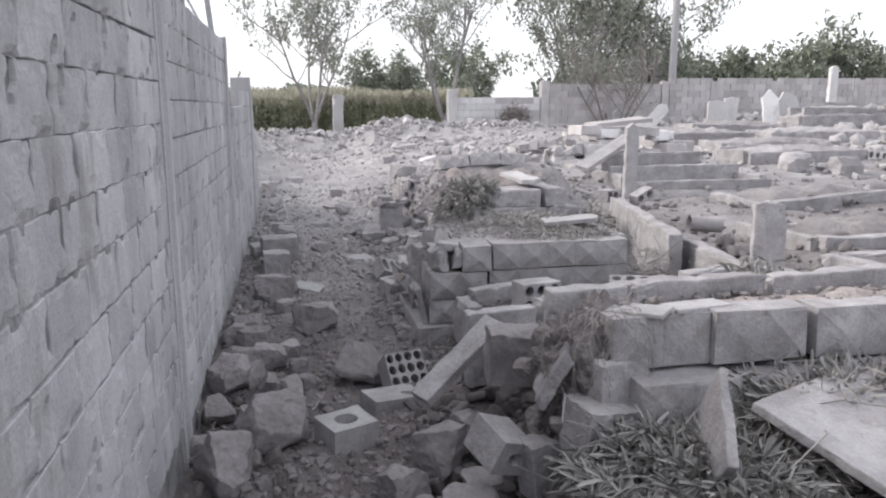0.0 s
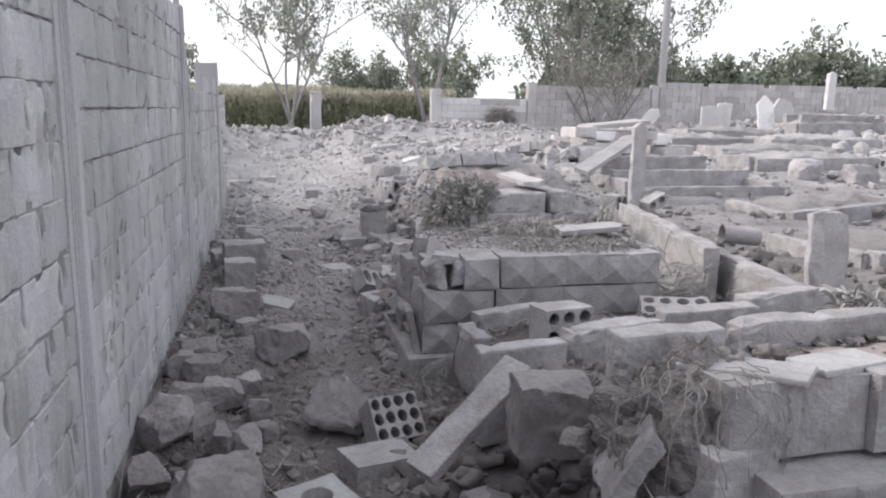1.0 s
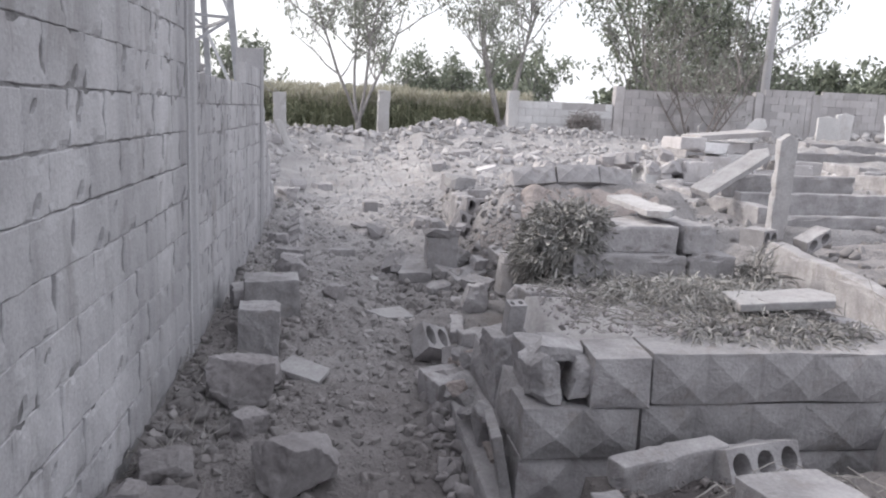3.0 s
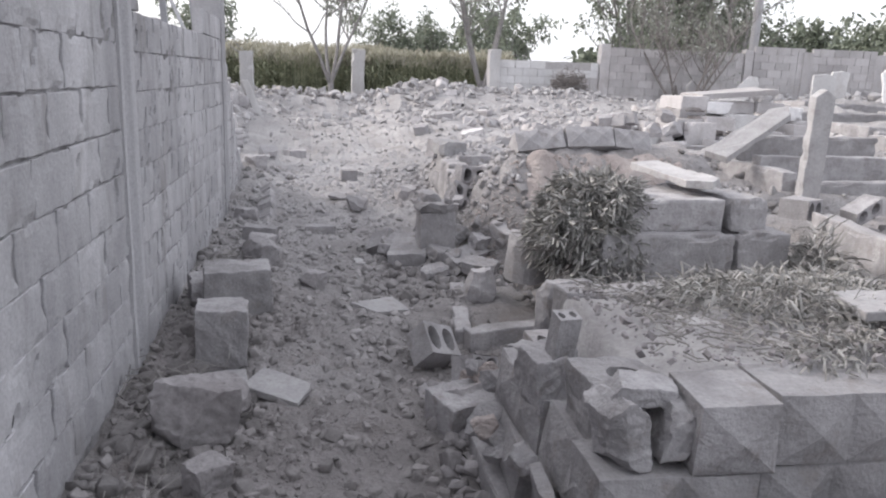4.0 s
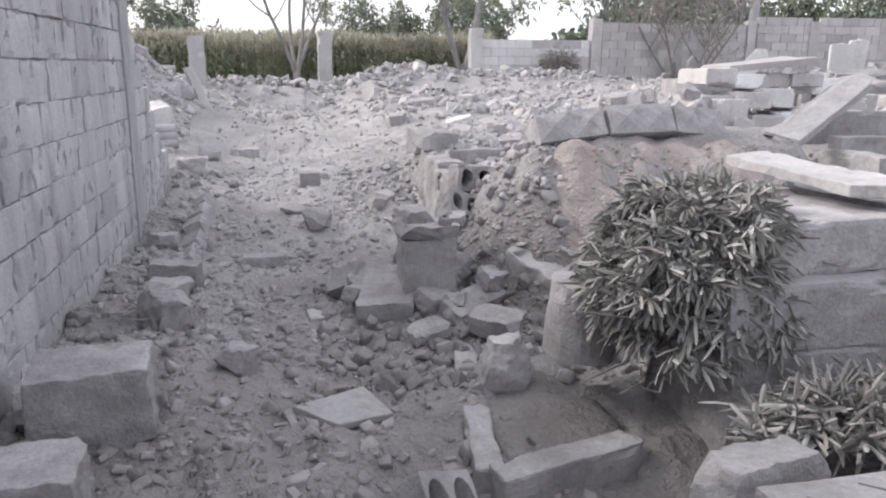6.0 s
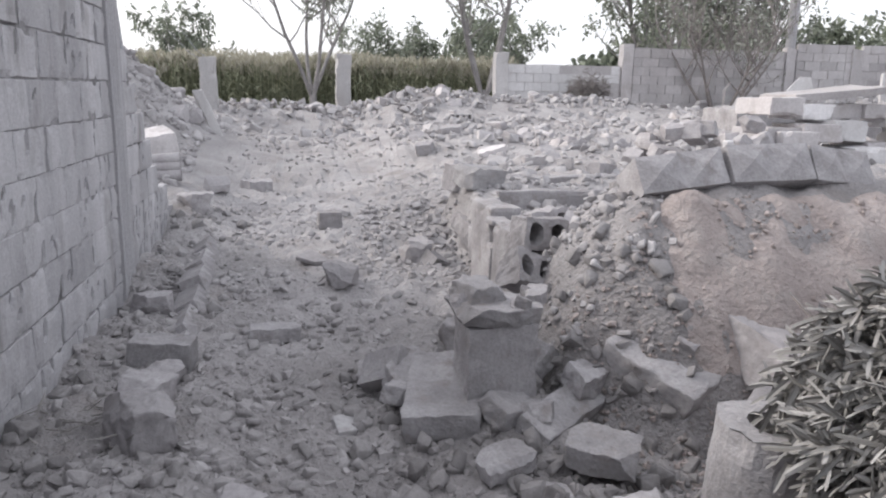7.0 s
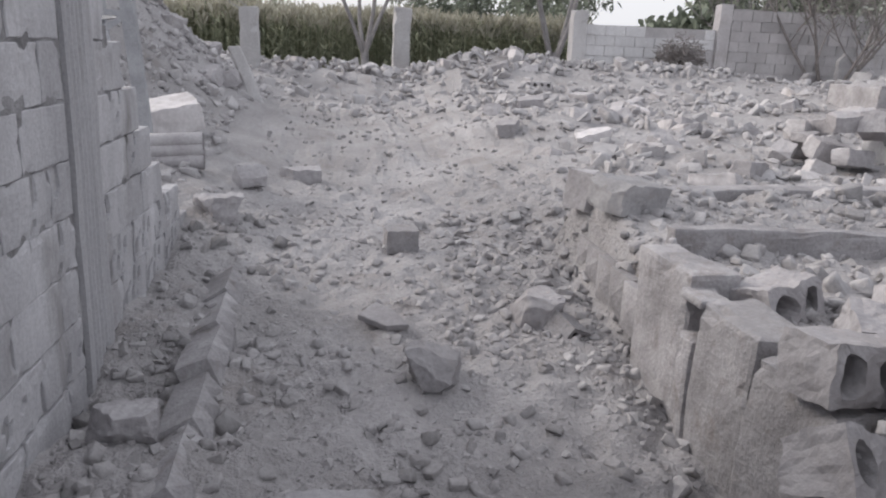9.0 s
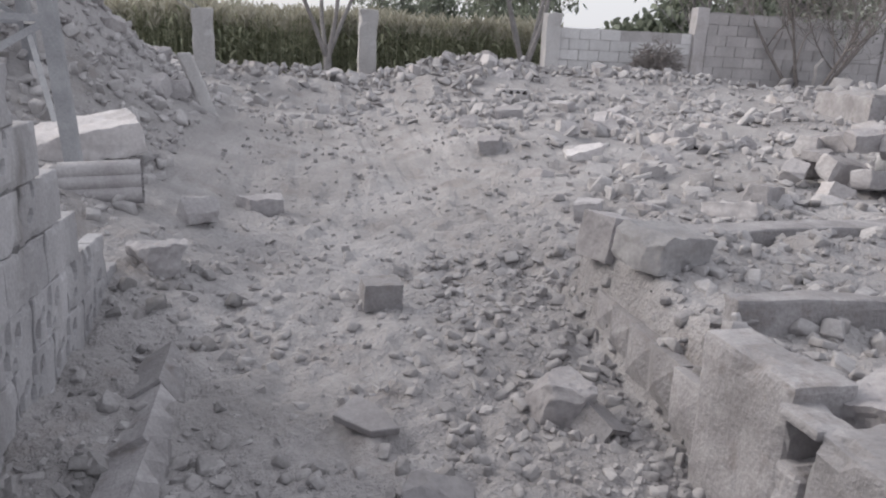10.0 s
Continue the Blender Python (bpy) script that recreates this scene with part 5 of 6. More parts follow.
b11 = clump("thorn_bush", (6.45, 21.75, gz(6.45, 21.75) - 0.05), (0.5, 0.4, 0.85), 4200, 0.14, 0.012, "round dry grey thorn bush before the wall", "bush", 614, M_TWIG, 0.2, 0.1)
for i, (x, y) in enumerate(((-0.5, 5.9), (-0.45, 6.9), (-0.35, 3.9), (0.1, 4.1), (0.75, 5.0), (-0.45, 9.0), (0.9, 5.05), (3.6, 6.7), (4.2, 6.6), (2.95, 6.2))):
    w = thing("dry_stalks", (x, y, gz(x, y) + 0.0), "few dry stalks in the grit", "plant", "dry plants")
    stalks(w, (0.25, 0.2, 0.06), 40, 0.2, 620 + i, M_STALK, 0.003, 0.5)


def tree(place, height, spread2, seed, leaves, leaf_len, mat, label, stems=3, bark=None, lean=0.5, name="tree", reach=(0.35, 1.0), fork=0.0):
    """A tree: tapered stems, limbs and twigs, and leaves along the twigs."""
    r = random.Random(seed)
    vs, fs, tips = [], [], []

    def limb(p, d, length, rad, level):
        pts, radii = [p], [rad]
        n = 4
        for i in range(n):
            d = (d + any_way(r) * (0.22 if level else 0.12) + Vector((0, 0, 0.06))).normalized()
            p = p + d * (length / n)
            pts.append(p)
            radii.append(rad * (1 - 0.6 * (i + 1) / n))
        tube(vs, fs, pts, radii, 6 if level < 2 else 4)
        if level >= 2:
            tips.extend(pts[1:])
        if level < 3:
            for _ in range(5 if level else 6):
                k = r.uniform(reach[0], reach[1])
                q = pts[min(int(k * n), n - 1)].lerp(pts[min(int(k * n) + 1, n)], k * n % 1)
                out = any_way(r)
                out.z = abs(out.z) * 0.5 + 0.1
                limb(q, (d * 0.6 + out).normalized(), length * r.uniform(0.42, 0.62), rad * 0.42, level + 1)

    if fork:
        tube(vs, fs, [Vector((0, 0, -0.2)), Vector((0.03, 0, fork * 0.5)), Vector((0, 0.02, fork + 0.15))], [0.024 * height, 0.019 * height, 0.016 * height], 8)
    for s in range(stems):
        a = 2 * math.pi * (s + r.random() * 0.6) / stems
        d = Vector((math.cos(a) * lean * spread2 / height * 2, math.sin(a) * lean * spread2 / height * 2, 1)).normalized()
        limb(Vector((0.05 * math.cos(a), 0.05 * math.sin(a), fork - 0.1)), d, height * r.uniform(0.55, 0.72), 0.0105 * height, 0)
    top = thing(name, place, label, "tree", "trees")
    part("trunk", raw_mesh("trunk", vs, fs, bark or M_BARK, True), None, top)
    if leaves:
        lv, lf = [], []
        for _ in range(leaves):
            p = r.choice(tips) + any_way(r) * r.uniform(0, 0.12) * spread2
            way = (any_way(r) + Vector((0, 0, -0.2))).normalized()
            blade(lv, lf, p, way, way.cross(any_way(r)).normalized(), leaf_len * r.uniform(0.6, 1.3), leaf_len * 0.42 * r.uniform(0.7, 1.2), 0.3)
        part("crown", raw_mesh("crown", lv, lf, mat), None, top)
    return top


tree((0.65, 26.0, 0.25), 5.4, 1.9, 701, 3600, 0.13, M_LEAF, "thin-leaved many-stemmed tree beyond the bank", 4, None, 0.6, fork=1.1)
tree((5.1, 25.6, 0.3), 5.8, 1.8, 702, 3600, 0.13, M_LEAF, "thin-leaved tree beside the gate post", 4, None, 0.6, fork=1.0)
tree((9.7, 21.9, 0.75), 3.9, 1.7, 703, 1100, 0.09, M_LEAF, "dusty grey thorny tree before the block wall", 6, M_TWIG, 0.8)
tree((10.8, 27.5, 0.3), 7.4, 3.0, 704, 7500, 0.16, M_LEAF_DARK, "dense dark green tree behind the wall", 5)
tree((13.6, 27.0, 0.3), 6.6, 2.6, 705, 5200, 0.16, M_LEAF_DARK, "dense dark green tree behind the wall", 5)
for i, (x, y, h, sp, n) in enumerate(((17.5, 36, 5.6, 2.4, 3600), (21.5, 35, 4.8, 2.8, 4200), (25, 34, 5.4, 2.8, 4200), (29, 33, 6.0, 3.0, 4200), (33.5, 34, 6.0, 3.0, 4000), (6.4, 62, 6.6, 3.0, 4200), (9.5, 60, 6.0, 3.0, 3200), (11.0, 46, 5.8, 2.0, 2600), (-6.2, 52, 5.6, 1.8, 2600), (38, 36, 7.0, 3.4, 4000), (8.6, 40, 4.6, 2.0, 2200))):
    tree((x, y, 0.2), h, sp, 710 + i, n, 0.3, M_LEAF_DARK, "dark leafy tree in the distance", 5, reach=(0.12, 1.0))

# dark hedge line far behind the field
def hedge(name, x0, x1, y, height, count, seed, label):
    r = random.Random(seed)
    vs, fs = [], []
    for _ in range(count):
        x = r.uniform(x0, x1)
        h = height * (0.75 + 0.5 * (float(value_noise(x * 0.35, 1.0, seed)) + 0.5))
        p = Vector((x, y + r.uniform(-1.5, 1.5), r.random() ** 0.6 * h))
        way = any_way(r)
        blade(vs, fs, p, way, way.cross(any_way(r)).normalized(), 0.55 * r.uniform(0.6, 1.3), 0.26, 0.3)
    single(name, raw_mesh(name, vs, fs, M_LEAF_DARK), pose(0, 0, 0.2), label, "hedge", kind="stuff")


hedge("far_trees", -48, -7, 62, 3.6, 9000, 731, "dark line of trees far beyond the field")
hedge("far_trees", -8, 14, 78, 3.4, 6000, 732, "dark line of trees far beyond the field")
hedge("far_trees", 14, 60, 42, 3.6, 12000, 733, "dark line of trees behind the wall")

# maize field beyond the bank
r = random.Random(741)
vs, fs, tv, tf = [], [], [], []
for _ in range(5200):
    y = 26.7 + (r.random() ** 2.0) * 34
    x = r.uniform(-6 - (y - 24) * 0.9, 5.6 + (y - 24) * 0.25)
    h = 1.6 + 0.4 * r.random() + 0.028 * min(y - 26.7, 24) + 0.35 * float(value_noise(x * 0.5, y * 0.5, 31))
    base = Vector((x, y, 0.22))
    for k in range(7 if y < 32 else 4):
        f = 0.15 + 0.8 * r.random()
        a = r.uniform(0, 2 * math.pi)
        way = Vector((math.cos(a) * 0.75, math.sin(a) * 0.75, r.uniform(0.4, 1.2))).normalized()
        blade(vs, fs, base + Vector((0, 0, h * f)), way, Vector((-math.sin(a), math.cos(a), 0)), 0.55 * r.uniform(0.6, 1.1), 0.05, r.uniform(0.4, 1.1), 0.3)
    tube(vs, fs, [base, base + Vector((r.uniform(-0.06, 0.06), 0, h))], [0.014, 0.008], 3)
    for k in range(5):
        way = Vector((r.uniform(-0.6, 0.6), r.uniform(-0.6, 0.6), 1)).normalized()
        blade(tv, tf, base + Vector((0, 0, h - 0.22 * r.random())), way, way.cross(any_way(r)).normalized(), 0.34, 0.042, 0.25)
single("maize_field", raw_mesh("maize_field", vs, fs, M_REED), pose(0, 0, 0), "green standing maize field beyond the bank", "field", kind="stuff")
single("maize_tassels", raw_mesh("maize_tassels", tv, tf, M_REED_TOP), pose(0, 0, 0), "straw-coloured tassels above the maize", "field", kind="stuff")


# ---- rubble ----
def lump_pool(count, seed, chip):
    r = random.Random(seed)
    pool = []
    for i in range(count):
        bm = bmesh.new()
        for cx in (-1, 1):
            for cy in (-1, 1):
                for cz in (-1, 1):
                    bm.verts.new((cx * (1 - chip * r.random()), cy * (1 - chip * r.random()), cz * (1 - chip * r.random())))
                    if r.random() < 0.35:
                        bm.verts.new((cx * (1 - chip * r.random()), cy * (1 - chip * r.random()), cz * (1 - chip * r.random())))
        bmesh.ops.convex_hull(bm, input=bm.verts[:])
        bmesh.ops.delete(bm, geom=[v for v in bm.verts if not v.link_faces], context="VERTS")
        bmesh.ops.triangulate(bm, faces=bm.faces[:])
        bm.verts.index_update()
        pool.append((np.array([v.co[:] for v in bm.verts]), np.array([[v.index for v in f.verts] for f in bm.faces])))
        bm.free()
    return pool


POOL = lump_pool(24, 801, 0.6)


def worn_pool(count, seed):
    """Larger lumps with rounded arrises and a crumbled, dusty surface."""
    pool = []
    for i, (v, f) in enumerate(lump_pool(count, seed, 0.55)):
        bm = bmesh.new()
        vv = [bm.verts.new(p) for p in v]
        for t in f:
            bm.faces.new([vv[q] for q in t])
        bmesh.ops.dissolve_limit(bm, angle_limit=0.2, verts=bm.verts[:], edges=bm.edges[:])
        bmesh.ops.bevel(bm, geom=bm.edges[:], offset=0.07, segments=1, affect="EDGES", clamp_overlap=True)
        bmesh.ops.triangulate(bm, faces=bm.faces[:])
        long = [e for e in bm.edges if e.calc_length() > 0.5]
        bmesh.ops.subdivide_edges(bm, edges=long, cuts=1)
        bmesh.ops.triangulate(bm, faces=bm.faces[:])
        for q in bm.verts:
            q.co += 0.10 * noise.noise_vector(q.co * 1.3 + Vector((i, 0, 0))) + 0.09 * noise.noise_vector(q.co * 3.4 + Vector((0, i, 0)))
        bm.verts.index_update()
        pool.append((np.array([q.co[:] for q in bm.verts]), np.array([[q.index for q in t.verts] for t in bm.faces])))
        bm.free()
    return pool


WORN = worn_pool(18, 802)


def scatter(name, places, sizes, label, material, seed, flatness=(0.35, 0.9), sink=0.25, tilt=0.5, top=None):
    """Many loose pieces joined in one mesh, each turned and sized on its own."""
    g = np.random.default_rng(seed)
    allv, allf, base = [], [], 0
    zs = ground_z(places[:, 0], places[:, 1]) if top is None else np.full(len(places), top)
    for (x, y), z, s in zip(places, zs, sizes):
        pool = WORN if s > 0.05 else POOL
        v, f = pool[g.integers(len(pool))]
        dims = s / 2 * np.array([1, g.uniform(0.5, 1.0), g.uniform(*flatness)])
        m = np.array(Euler((g.normal(0, tilt), g.normal(0, tilt), g.uniform(0, 6.28))).to_matrix())
        w = (v * dims) @ m.T
        w += (x, y, z + dims[2] * (1 - 2 * sink))
        allv.append(w)
        allf.append(f + base)
        base += len(v)
    me = raw_mesh(name, np.concatenate(allv).tolist(), np.concatenate(allf).tolist(), material)
    me.polygons.foreach_set("use_smooth", np.concatenate([np.full(len(f), len(f) > 60) for f in allf]))
    return single(name, me, pose(0, 0, 0), label, "rubble", kind="stuff")


def area(x0, x1, y0, y1, count, g, keep=None):
    p = np.stack([g.uniform(x0, x1, count), g.uniform(y0, y1, count)], -1)
    return p if keep is None else p[keep(p[:, 0], p[:, 1], g.random(count))]


g = np.random.default_rng(811)


def sized(n, lo, hi):
    return lo * (hi / lo) ** (g.random(n) ** 1.7)


outside = lambda x, y, q: ~((x > 0.75) & (x < 2.6) & (y > 5.15) & (y < 6.4)) & ~((x > 1.3) & (x < 2.7) & (y > 7.1) & (y < 8.2))
p = area(-0.58, 1.6, 2.2, 13.0, 34000, g, lambda x, y, q: outside(x, y, q) & (q < (0.05 + 1.1 * (value_noise(x * 2.2, y * 2.2, 12) + 0.5)) * (1 - 0.75 * step(10.5, 12.5, y))))
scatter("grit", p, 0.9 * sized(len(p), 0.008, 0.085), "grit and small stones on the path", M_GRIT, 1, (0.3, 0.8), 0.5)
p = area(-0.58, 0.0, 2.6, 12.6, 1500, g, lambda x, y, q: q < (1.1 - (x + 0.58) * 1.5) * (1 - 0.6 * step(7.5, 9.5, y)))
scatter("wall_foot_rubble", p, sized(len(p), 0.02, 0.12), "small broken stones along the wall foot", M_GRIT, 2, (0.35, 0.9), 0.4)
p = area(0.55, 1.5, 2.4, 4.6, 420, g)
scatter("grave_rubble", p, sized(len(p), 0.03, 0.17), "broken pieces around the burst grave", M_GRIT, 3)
p = area(0.55, 1.75, 7.9, 9.5, 800, g)
scatter("grave_rubble", p, sized(len(p), 0.015, 0.10), "broken pieces beside the chamber", M_GRIT, 4)
p = area(0.85, 1.5, 11.2, 12.8, 420, g)
scatter("grave_rubble", p, sized(len(p), 0.02, 0.1), "broken chips at the chamber's far corner", M_RUBBLE, 5, (0.15, 0.5))
p = area(1.5, 3.2, 8.9, 12.2, 900, g, lambda x, y, q: (y > 9.6) | ((q < 0.2) & (x < 1.9)))
scatter("grave_rubble", p, sized(len(p), 0.015, 0.12), "broken pieces inside the chamber", M_RUBBLE, 6, (0.25, 0.8), 0.4)
p = area(1.6, 9.0, 12.6, 20.5, 4600, g, lambda x, y, q: q * (1.5 - 0.5 * step(13, 15.5, y)) < 0.3 + 0.65 * (value_noise(x * 0.8, y * 0.8, 9) + 0.5))
scatter("rubble_field", p, sized(len(p), 0.018, 0.13), "pale broken block rubble covering old graves", M_RUBBLE, 7, (0.2, 0.7), 0.5)
p = area(-2.2, 6.5, 17.4, 21.6, 2300, g)
scatter("bank_rubble", p, sized(len(p), 0.02, 0.15), "pale rubble heaped on the far bank", M_RUBBLE, 8, (0.25, 0.8), 0.46)
p = area(-5.0, -0.75, 12.0, 20.0, 8500, g, lambda x, y, q: q < 0.5 + 0.5 * step(-1.0, -3, x))
scatter("heap_rubble", p, sized(len(p), 0.02, 0.16), "stones on the spoil heap", M_RUBBLE, 9, (0.3, 0.8), 0.42)
p = area(2.7, 12.0, 3.5, 14.0, 4200, g)
scatter("grave_litter", p, sized(len(p), 0.02, 0.14), "small stones among the graves", M_GRIT, 10)
p = area(8.0, 20.0, 9.0, 22.0, 2200, g)
scatter("far_litter", p, sized(len(p), 0.06, 0.4), "rubble among the far graves", M_RUBBLE, 11)

p = area(1.08, 2.36, 5.4, 6.2, 1300, g)
scatter("tomb_litter", p, sized(len(p), 0.006, 0.036), "grit and chips on the low tomb", M_STONE, 13, (0.25, 0.8), 0.3, 0.5, 0.69)
p = area(1.08, 2.8, 4.2, 5.0, 900, g)
scatter("tomb_litter", p, sized(len(p), 0.008, 0.045), "grit and chips on the kerbed grave", M_GRIT, 14, (0.25, 0.8), 0.3, 0.5, 0.34)
p = area(1.1, 2.7, 2.72, 3.02, 350, g)
scatter("tomb_litter", p, sized(len(p), 0.012, 0.06), "grit and chips on the burst grave", M_GRIT, 15, (0.25, 0.8), 0.3, 0.5, 0.83)
p = area(0.68, 1.1, 5.35, 6.9, 700, g)
scatter("tomb_litter", p, sized(len(p), 0.015, 0.12), "chips fallen beside the low tomb", M_STONE, 16)
p = area(1.35, 2.9, 8.25, 9.05, 2200, g)
scatter("slope_gravel", p, sized(len(p), 0.007, 0.036), "gravel on the slope of the dug mound", M_SOIL, 17, (0.35, 0.9), 0.35)
p = area(1.3, 1.9, 8.9, 9.6, 160, g)
scatter("chamber_rubble", p, sized(len(p), 0.02, 0.08), "broken block pieces tumbled from the chamber", M_RUBBLE, 18)
p = area(0.7, 1.4, 2.2, 3.7, 420, g)
scatter("grave_rubble", p, sized(len(p), 0.03, 0.16), "broken pieces before the burst grave", M_GRIT, 19)

p = area(2.2, 9.5, 12.9, 20.6, 3000, g, lambda x, y, q: q < 0.1 + 1.1 * (value_noise(x * 0.9, y * 0.9, 19) + 0.5))
scatter("rubble_shards", p, sized(len(p), 0.04, 0.26), "broken slab shards lying at all angles over the graves", M_RUBBLE, 21, (0.12, 0.45), 0.3, 0.8)
p = area(-1.8, 6.5, 18.6, 21.8, 1500, g)
scatter("rubble_shards", p, sized(len(p), 0.05, 0.26), "broken shards along the far bank", M_RUBBLE, 22, (0.15, 0.5), 0.35, 0.8)
p = area(-0.5, 2.4, 12.5, 18.5, 1500, g)
scatter("grit", p, sized(len(p), 0.012, 0.07), "dusty grit on the open ground", M_GRIT, 23, (0.25, 0.7), 0.5)
p = area(1.55, 4.2, 9.5, 13.0, 2600, g)
scatter("grit", p, sized(len(p), 0.012, 0.08), "dusty grit inside the chamber", M_GRIT, 24, (0.25, 0.8), 0.42)

p = area(-3.6, -0.8, 13.0, 19.0, 520, g)
scatter("rubble_shards", p, sized(len(p), 0.05, 0.24), "broken shards stuck in the spoil heap", M_RUBBLE, 25, (0.15, 0.5), 0.3, 0.8)

# larger broken blocks of the rubble field, one by one
lumps = []
for i in range(14):
    bm = chunk(900 + i, rnd.uniform(0.2, 0.4), rnd.uniform(0.14, 0.22), rnd.uniform(0.06, 0.2), rnd.choice((0.25, 0.45, 0.7)))
    lumps.append(mesh_of("broken_block", bm, M_FAR if i % 3 == 0 else M_STONE))
for i in range(125):
    u = rnd.random()
    if u < 0.45:
        x, y = rnd.uniform(1.6, 8.5), rnd.uniform(12.6, 20.3)
    elif u < 0.7:
        x, y = rnd.gauss(4.7, 0.55), rnd.gauss(13.6, 0.5)
    elif u < 0.85:
        x, y = rnd.uniform(-1.6, 5.5), rnd.gauss(20.6, 0.7)
    else:
        x, y = rnd.uniform(-4, -1.0), rnd.uniform(14.0, 19.5)
    lift = 0.55 * max(0, 1 - ((x - 4.8) / 1.1) ** 2 - ((y - 13.7) / 1.0) ** 2) * rnd.random()
    single("broken_block", lumps[i % 14], pose(x, y, gz(x, y) - 0.07 + lift, rnd.gauss(0, 14), rnd.gauss(0, 14), rnd.uniform(0, 360)), "pale broken building block in the rubble", "rubble piece", "broken blocks")

# ---- the blocks of the walls, one by one ----
def brick_mesh(L, H, D, seed, pits=0):
    """A block's face with its rounded arrises; pits are holes knocked into the cores."""
    r = random.Random(seed)
    n, k = (16, 9) if L > 0.3 else (9, 9)
    holes = [(r.randrange(2, n - 2), r.randrange(2, k - 1), r.choice((1, 2, 3))) for _ in range(pits)]
    bm = bmesh.new()
    rows = []
    for j in range(k + 1):
        row = []
        for i in range(n + 1):
            rim = i in (0, n) or j in (0, k)
            x = -0.003 if rim else 0.0
            if any(i == a and b <= j < b + c for a, b, c in holes):
                x = -0.055
            y = (0.0, L)[i == n] if i in (0, n) else 0.003 + (L - 0.006) * (i - 1) / (n - 2)
            z = (0.0, H)[j == k] if j in (0, k) else 0.003 + (H - 0.006) * (j - 1) / (k - 2)
            w = 0.0035 * noise.noise((y * 9, z * 9, seed)) + 0.002 * noise.noise((y * 25, z * 9, seed)) + 0.0015 * noise.noise((y * 55, z * 40, seed))
            edge = min(y, L - y, z, H - z)
            bite = noise.noise((y * 13, z * 13, seed + 7.3))
            if edge < 0.035 and bite > 0.12:
                w -= 0.03 * (bite - 0.12) * (1 - edge / 0.035) + 0.002
            row.append(bm.verts.new((x + w, y + 0.005 * noise.noise((z * 14, seed, y)), z + 0.005 * noise.noise((y * 14, z, seed)))))
        rows.append(row)
    for j in range(k):
        for i in range(n):
            bm.faces.new((rows[j][i], rows[j][i + 1], rows[j + 1][i + 1], rows[j + 1][i]))
    ring = rows[0] + [q[-1] for q in rows[1:-1]] + rows[-1][::-1] + [q[0] for q in rows[-2:0:-1]]
    rear = [bm.verts.new((-D, v.co.y, v.co.z)) for v in ring]
    for i in range(len(ring)):
        j = (i + 1) % len(ring)
        bm.faces.new((ring[j], ring[i], rear[i], rear[j]))
    bm.faces.new(rear)
    bmesh.ops.recalc_face_normals(bm, faces=bm.faces[:])
    return mesh_of("block", bm, M_WALL)


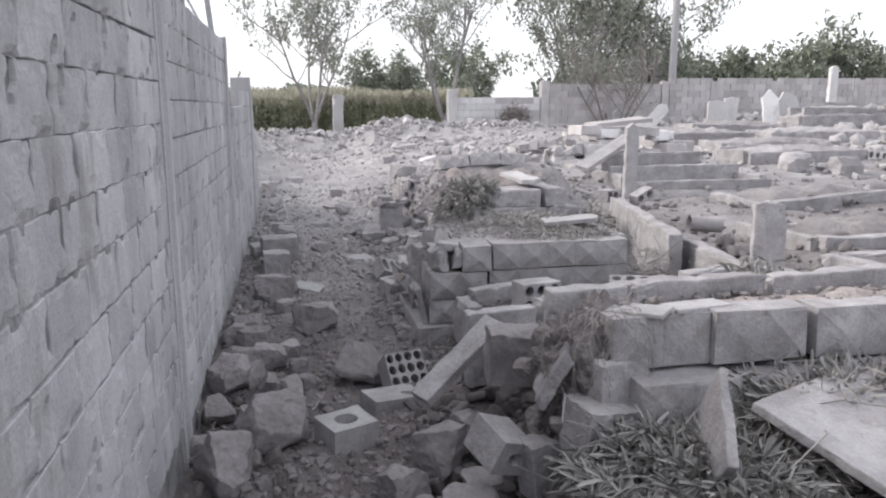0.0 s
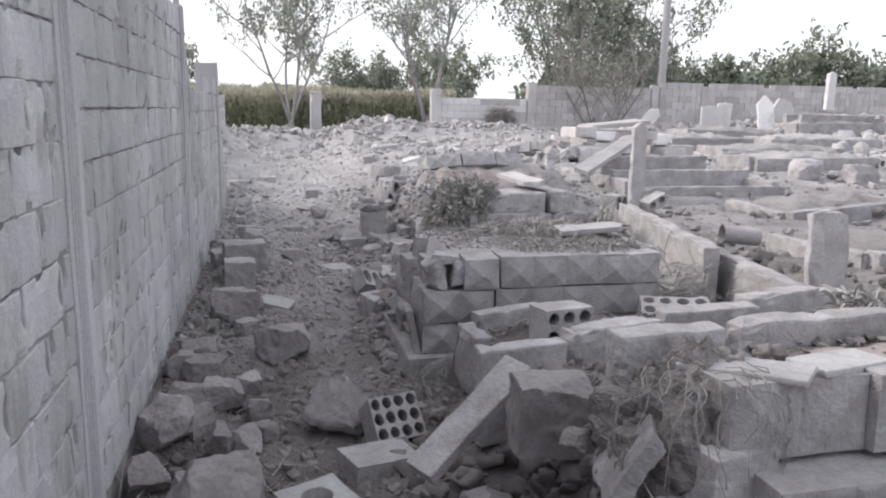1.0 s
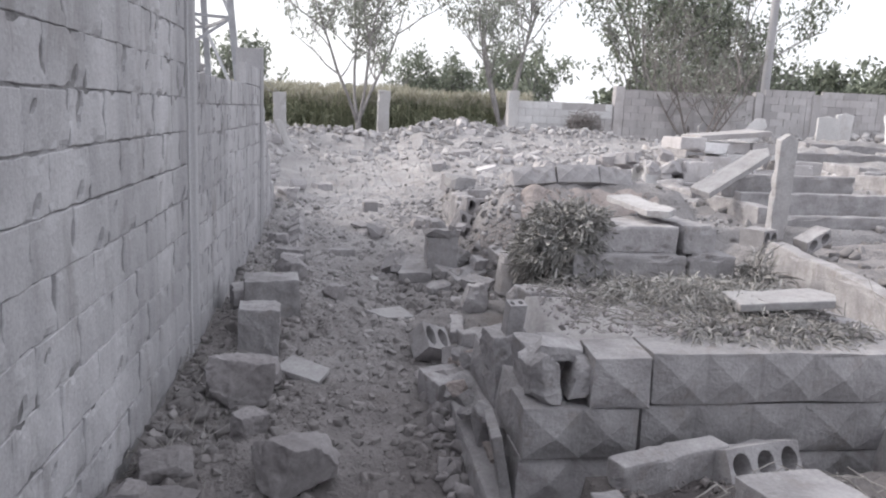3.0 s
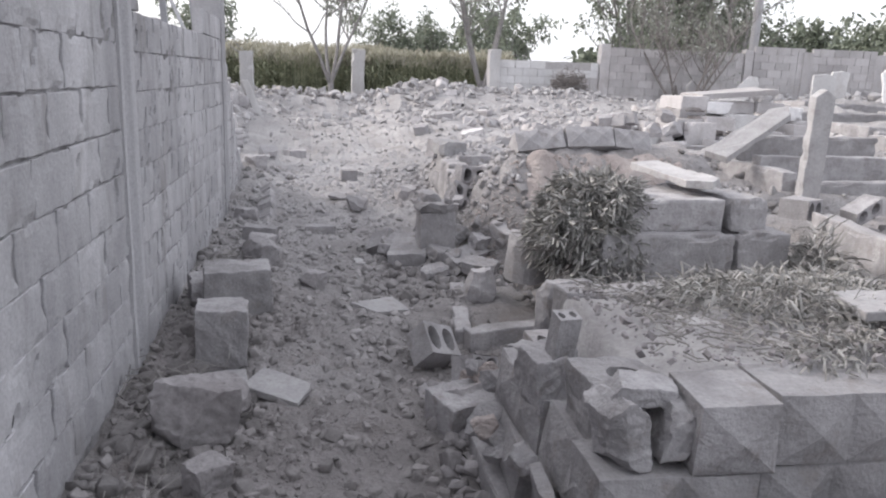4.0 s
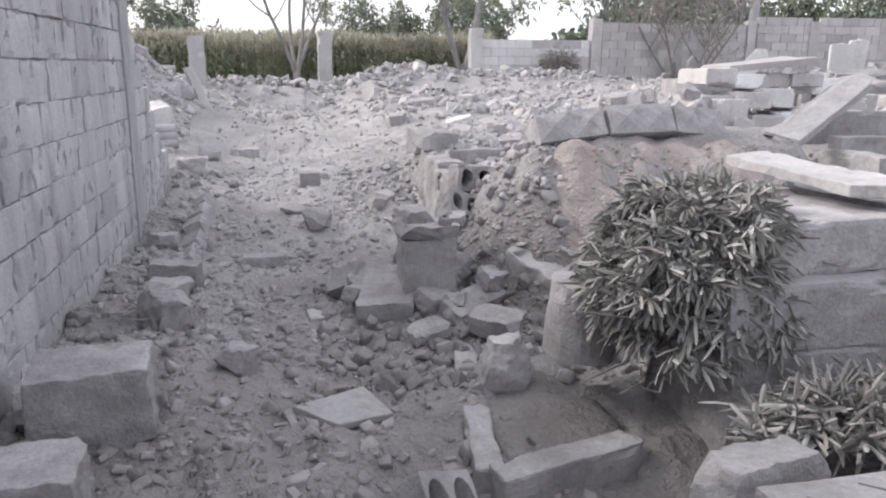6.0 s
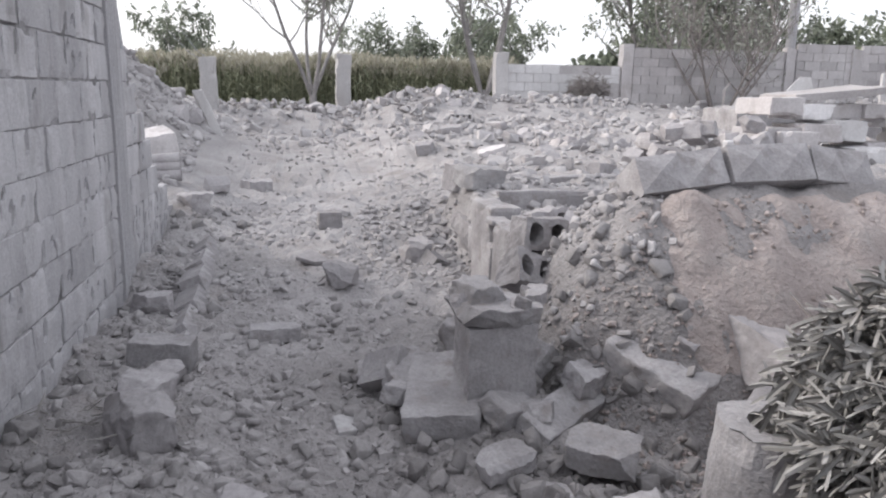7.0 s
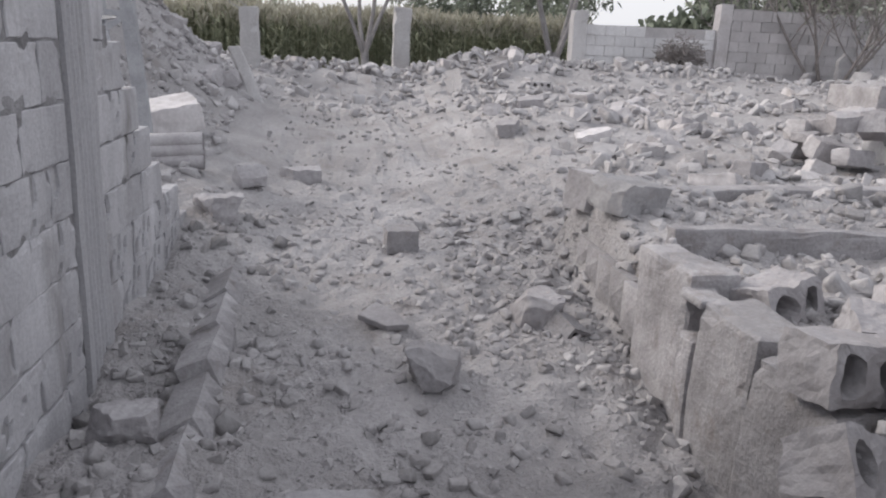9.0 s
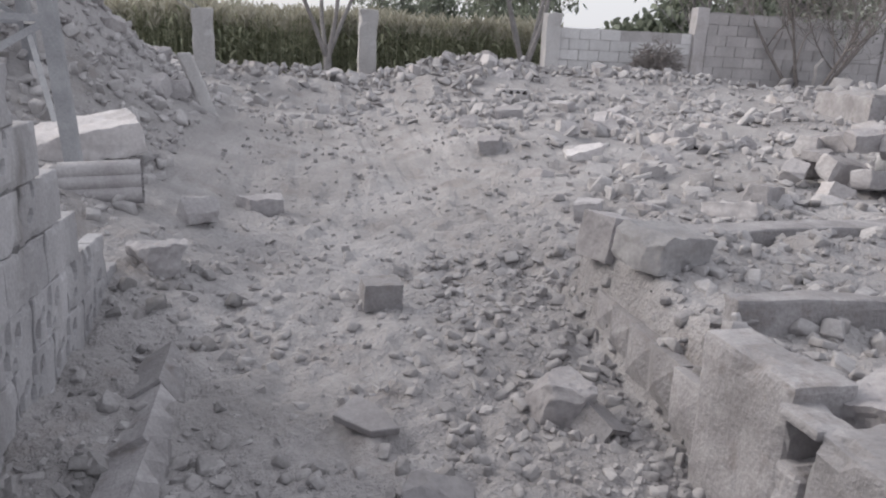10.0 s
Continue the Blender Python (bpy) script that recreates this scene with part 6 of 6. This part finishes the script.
BL, BH = 0.339, 0.1755
full = [brick_mesh(BL, BH, 0.065, i, (0, 1, 0, 2, 0, 0, 1, 0, 0)[i]) for i in range(9)]
cored = [brick_mesh(BL, BH, 0.065, 50 + i, 6) for i in range(3)]
pitted = [brick_mesh(BL, BH, 0.065, 80 + i, (1, 3, 0, 4, 2, 2)[i]) for i in range(6)]
half = [brick_mesh(0.16, BH, 0.065, 20 + i, i % 2) for i in range(4)]
for a, b, top, joint in ((1.55, 3.74, 2.22, 1.37), (3.98, 7.1, 2.22, 1.123), (7.36, 10.66, 1.70, 0.935), (10.93, 12.25, 9, 0.95)):
    for row in range(-7, 8):
        z = joint + 0.181 * row
        if z < -0.12:
            continue
        y = a + 0.004
        first = row % 2 == 0
        while y < b - 0.1:
            L = 0.16 if (first or b - y < BL) else BL
            first = False
            limit = top if b < 11 else np.interp(y + L * 0.6, [10.93, 11.23, 11.44, 11.6, 12.2], [1.6, 1.36, 1.14, 0.92, 0.46])
            if a == 7.36 and (y < 7.5 or y > 9.6):
                limit = 1.9
            if z + BH <= limit + 0.03:
                pool = half if L < 0.3 else (cored if y > 10.9 and z < 0.5 else pitted if y > 7 and rnd.random() < 0.6 else full)
                rise = 0.016 * (y - a) / (b - a)
                part("block", pool[rnd.randrange(len(pool))], None, wall, "", pose(WX + rnd.uniform(-0.002, 0.002), y + rnd.uniform(0.0, 0.006), z + 0.004 + rise + 0.005 * math.sin(y * 1.1 + row), rnd.uniform(-0.4, 0.4), rnd.uniform(-0.35, 0.35), 0))
            y += L + 0.006


def far_brick(L, seed, mat):
    bm = bmesh.new()
    box(bm, 0, -0.03, 0, L, 0.05, 0.188)
    for v in bm.verts:
        v.co += 0.004 * noise.noise_vector(v.co * 6 + Vector((seed, 0, 0)))
    return mesh_of("block", bm, mat)


far_full = [far_brick(0.388, i, M_WHITE) for i in range(4)] + [far_brick(0.388, 20 + i, M_FAR) for i in range(4)]
far_half = [far_brick(0.19, 9 + i, M_WHITE) for i in range(2)] + [far_brick(0.19, 30 + i, M_FAR) for i in range(2)]
for row in range(0, 11):
    z = 0.42 + 0.1985 * row
    for a, b, top in ((4.97, 7.59, 2.02), (7.86, 11.46, 2.45), (11.74, 13.06, 2.5), (13.34, 15.06, 2.5), (15.34, 18.06, 2.5), (18.34, 21.36, 2.55)):
        x = a
        first = row % 2 == 0
        while x < b - 0.1:
            L = 0.19 if (first or b - x < 0.385) else 0.388
            first = False
            chip = 0.0 if a > 5 else 0.22 * (float(value_noise(x * 1.3, 3.0, 4)) + 0.35)
            if z + 0.19 < top - chip + 0.12:
                pool = far_half if L < 0.3 else far_full
                white = a < 5 and (x < 6.9 or row > 5)
                pool = pool[: len(pool) // 2] if white else pool[len(pool) // 2 :]
                part("block", pool[rnd.randrange(len(pool))], None, fwall, "", pose(x, far_y(x), z, 0, 0, -5.7))
            x += L + 0.01
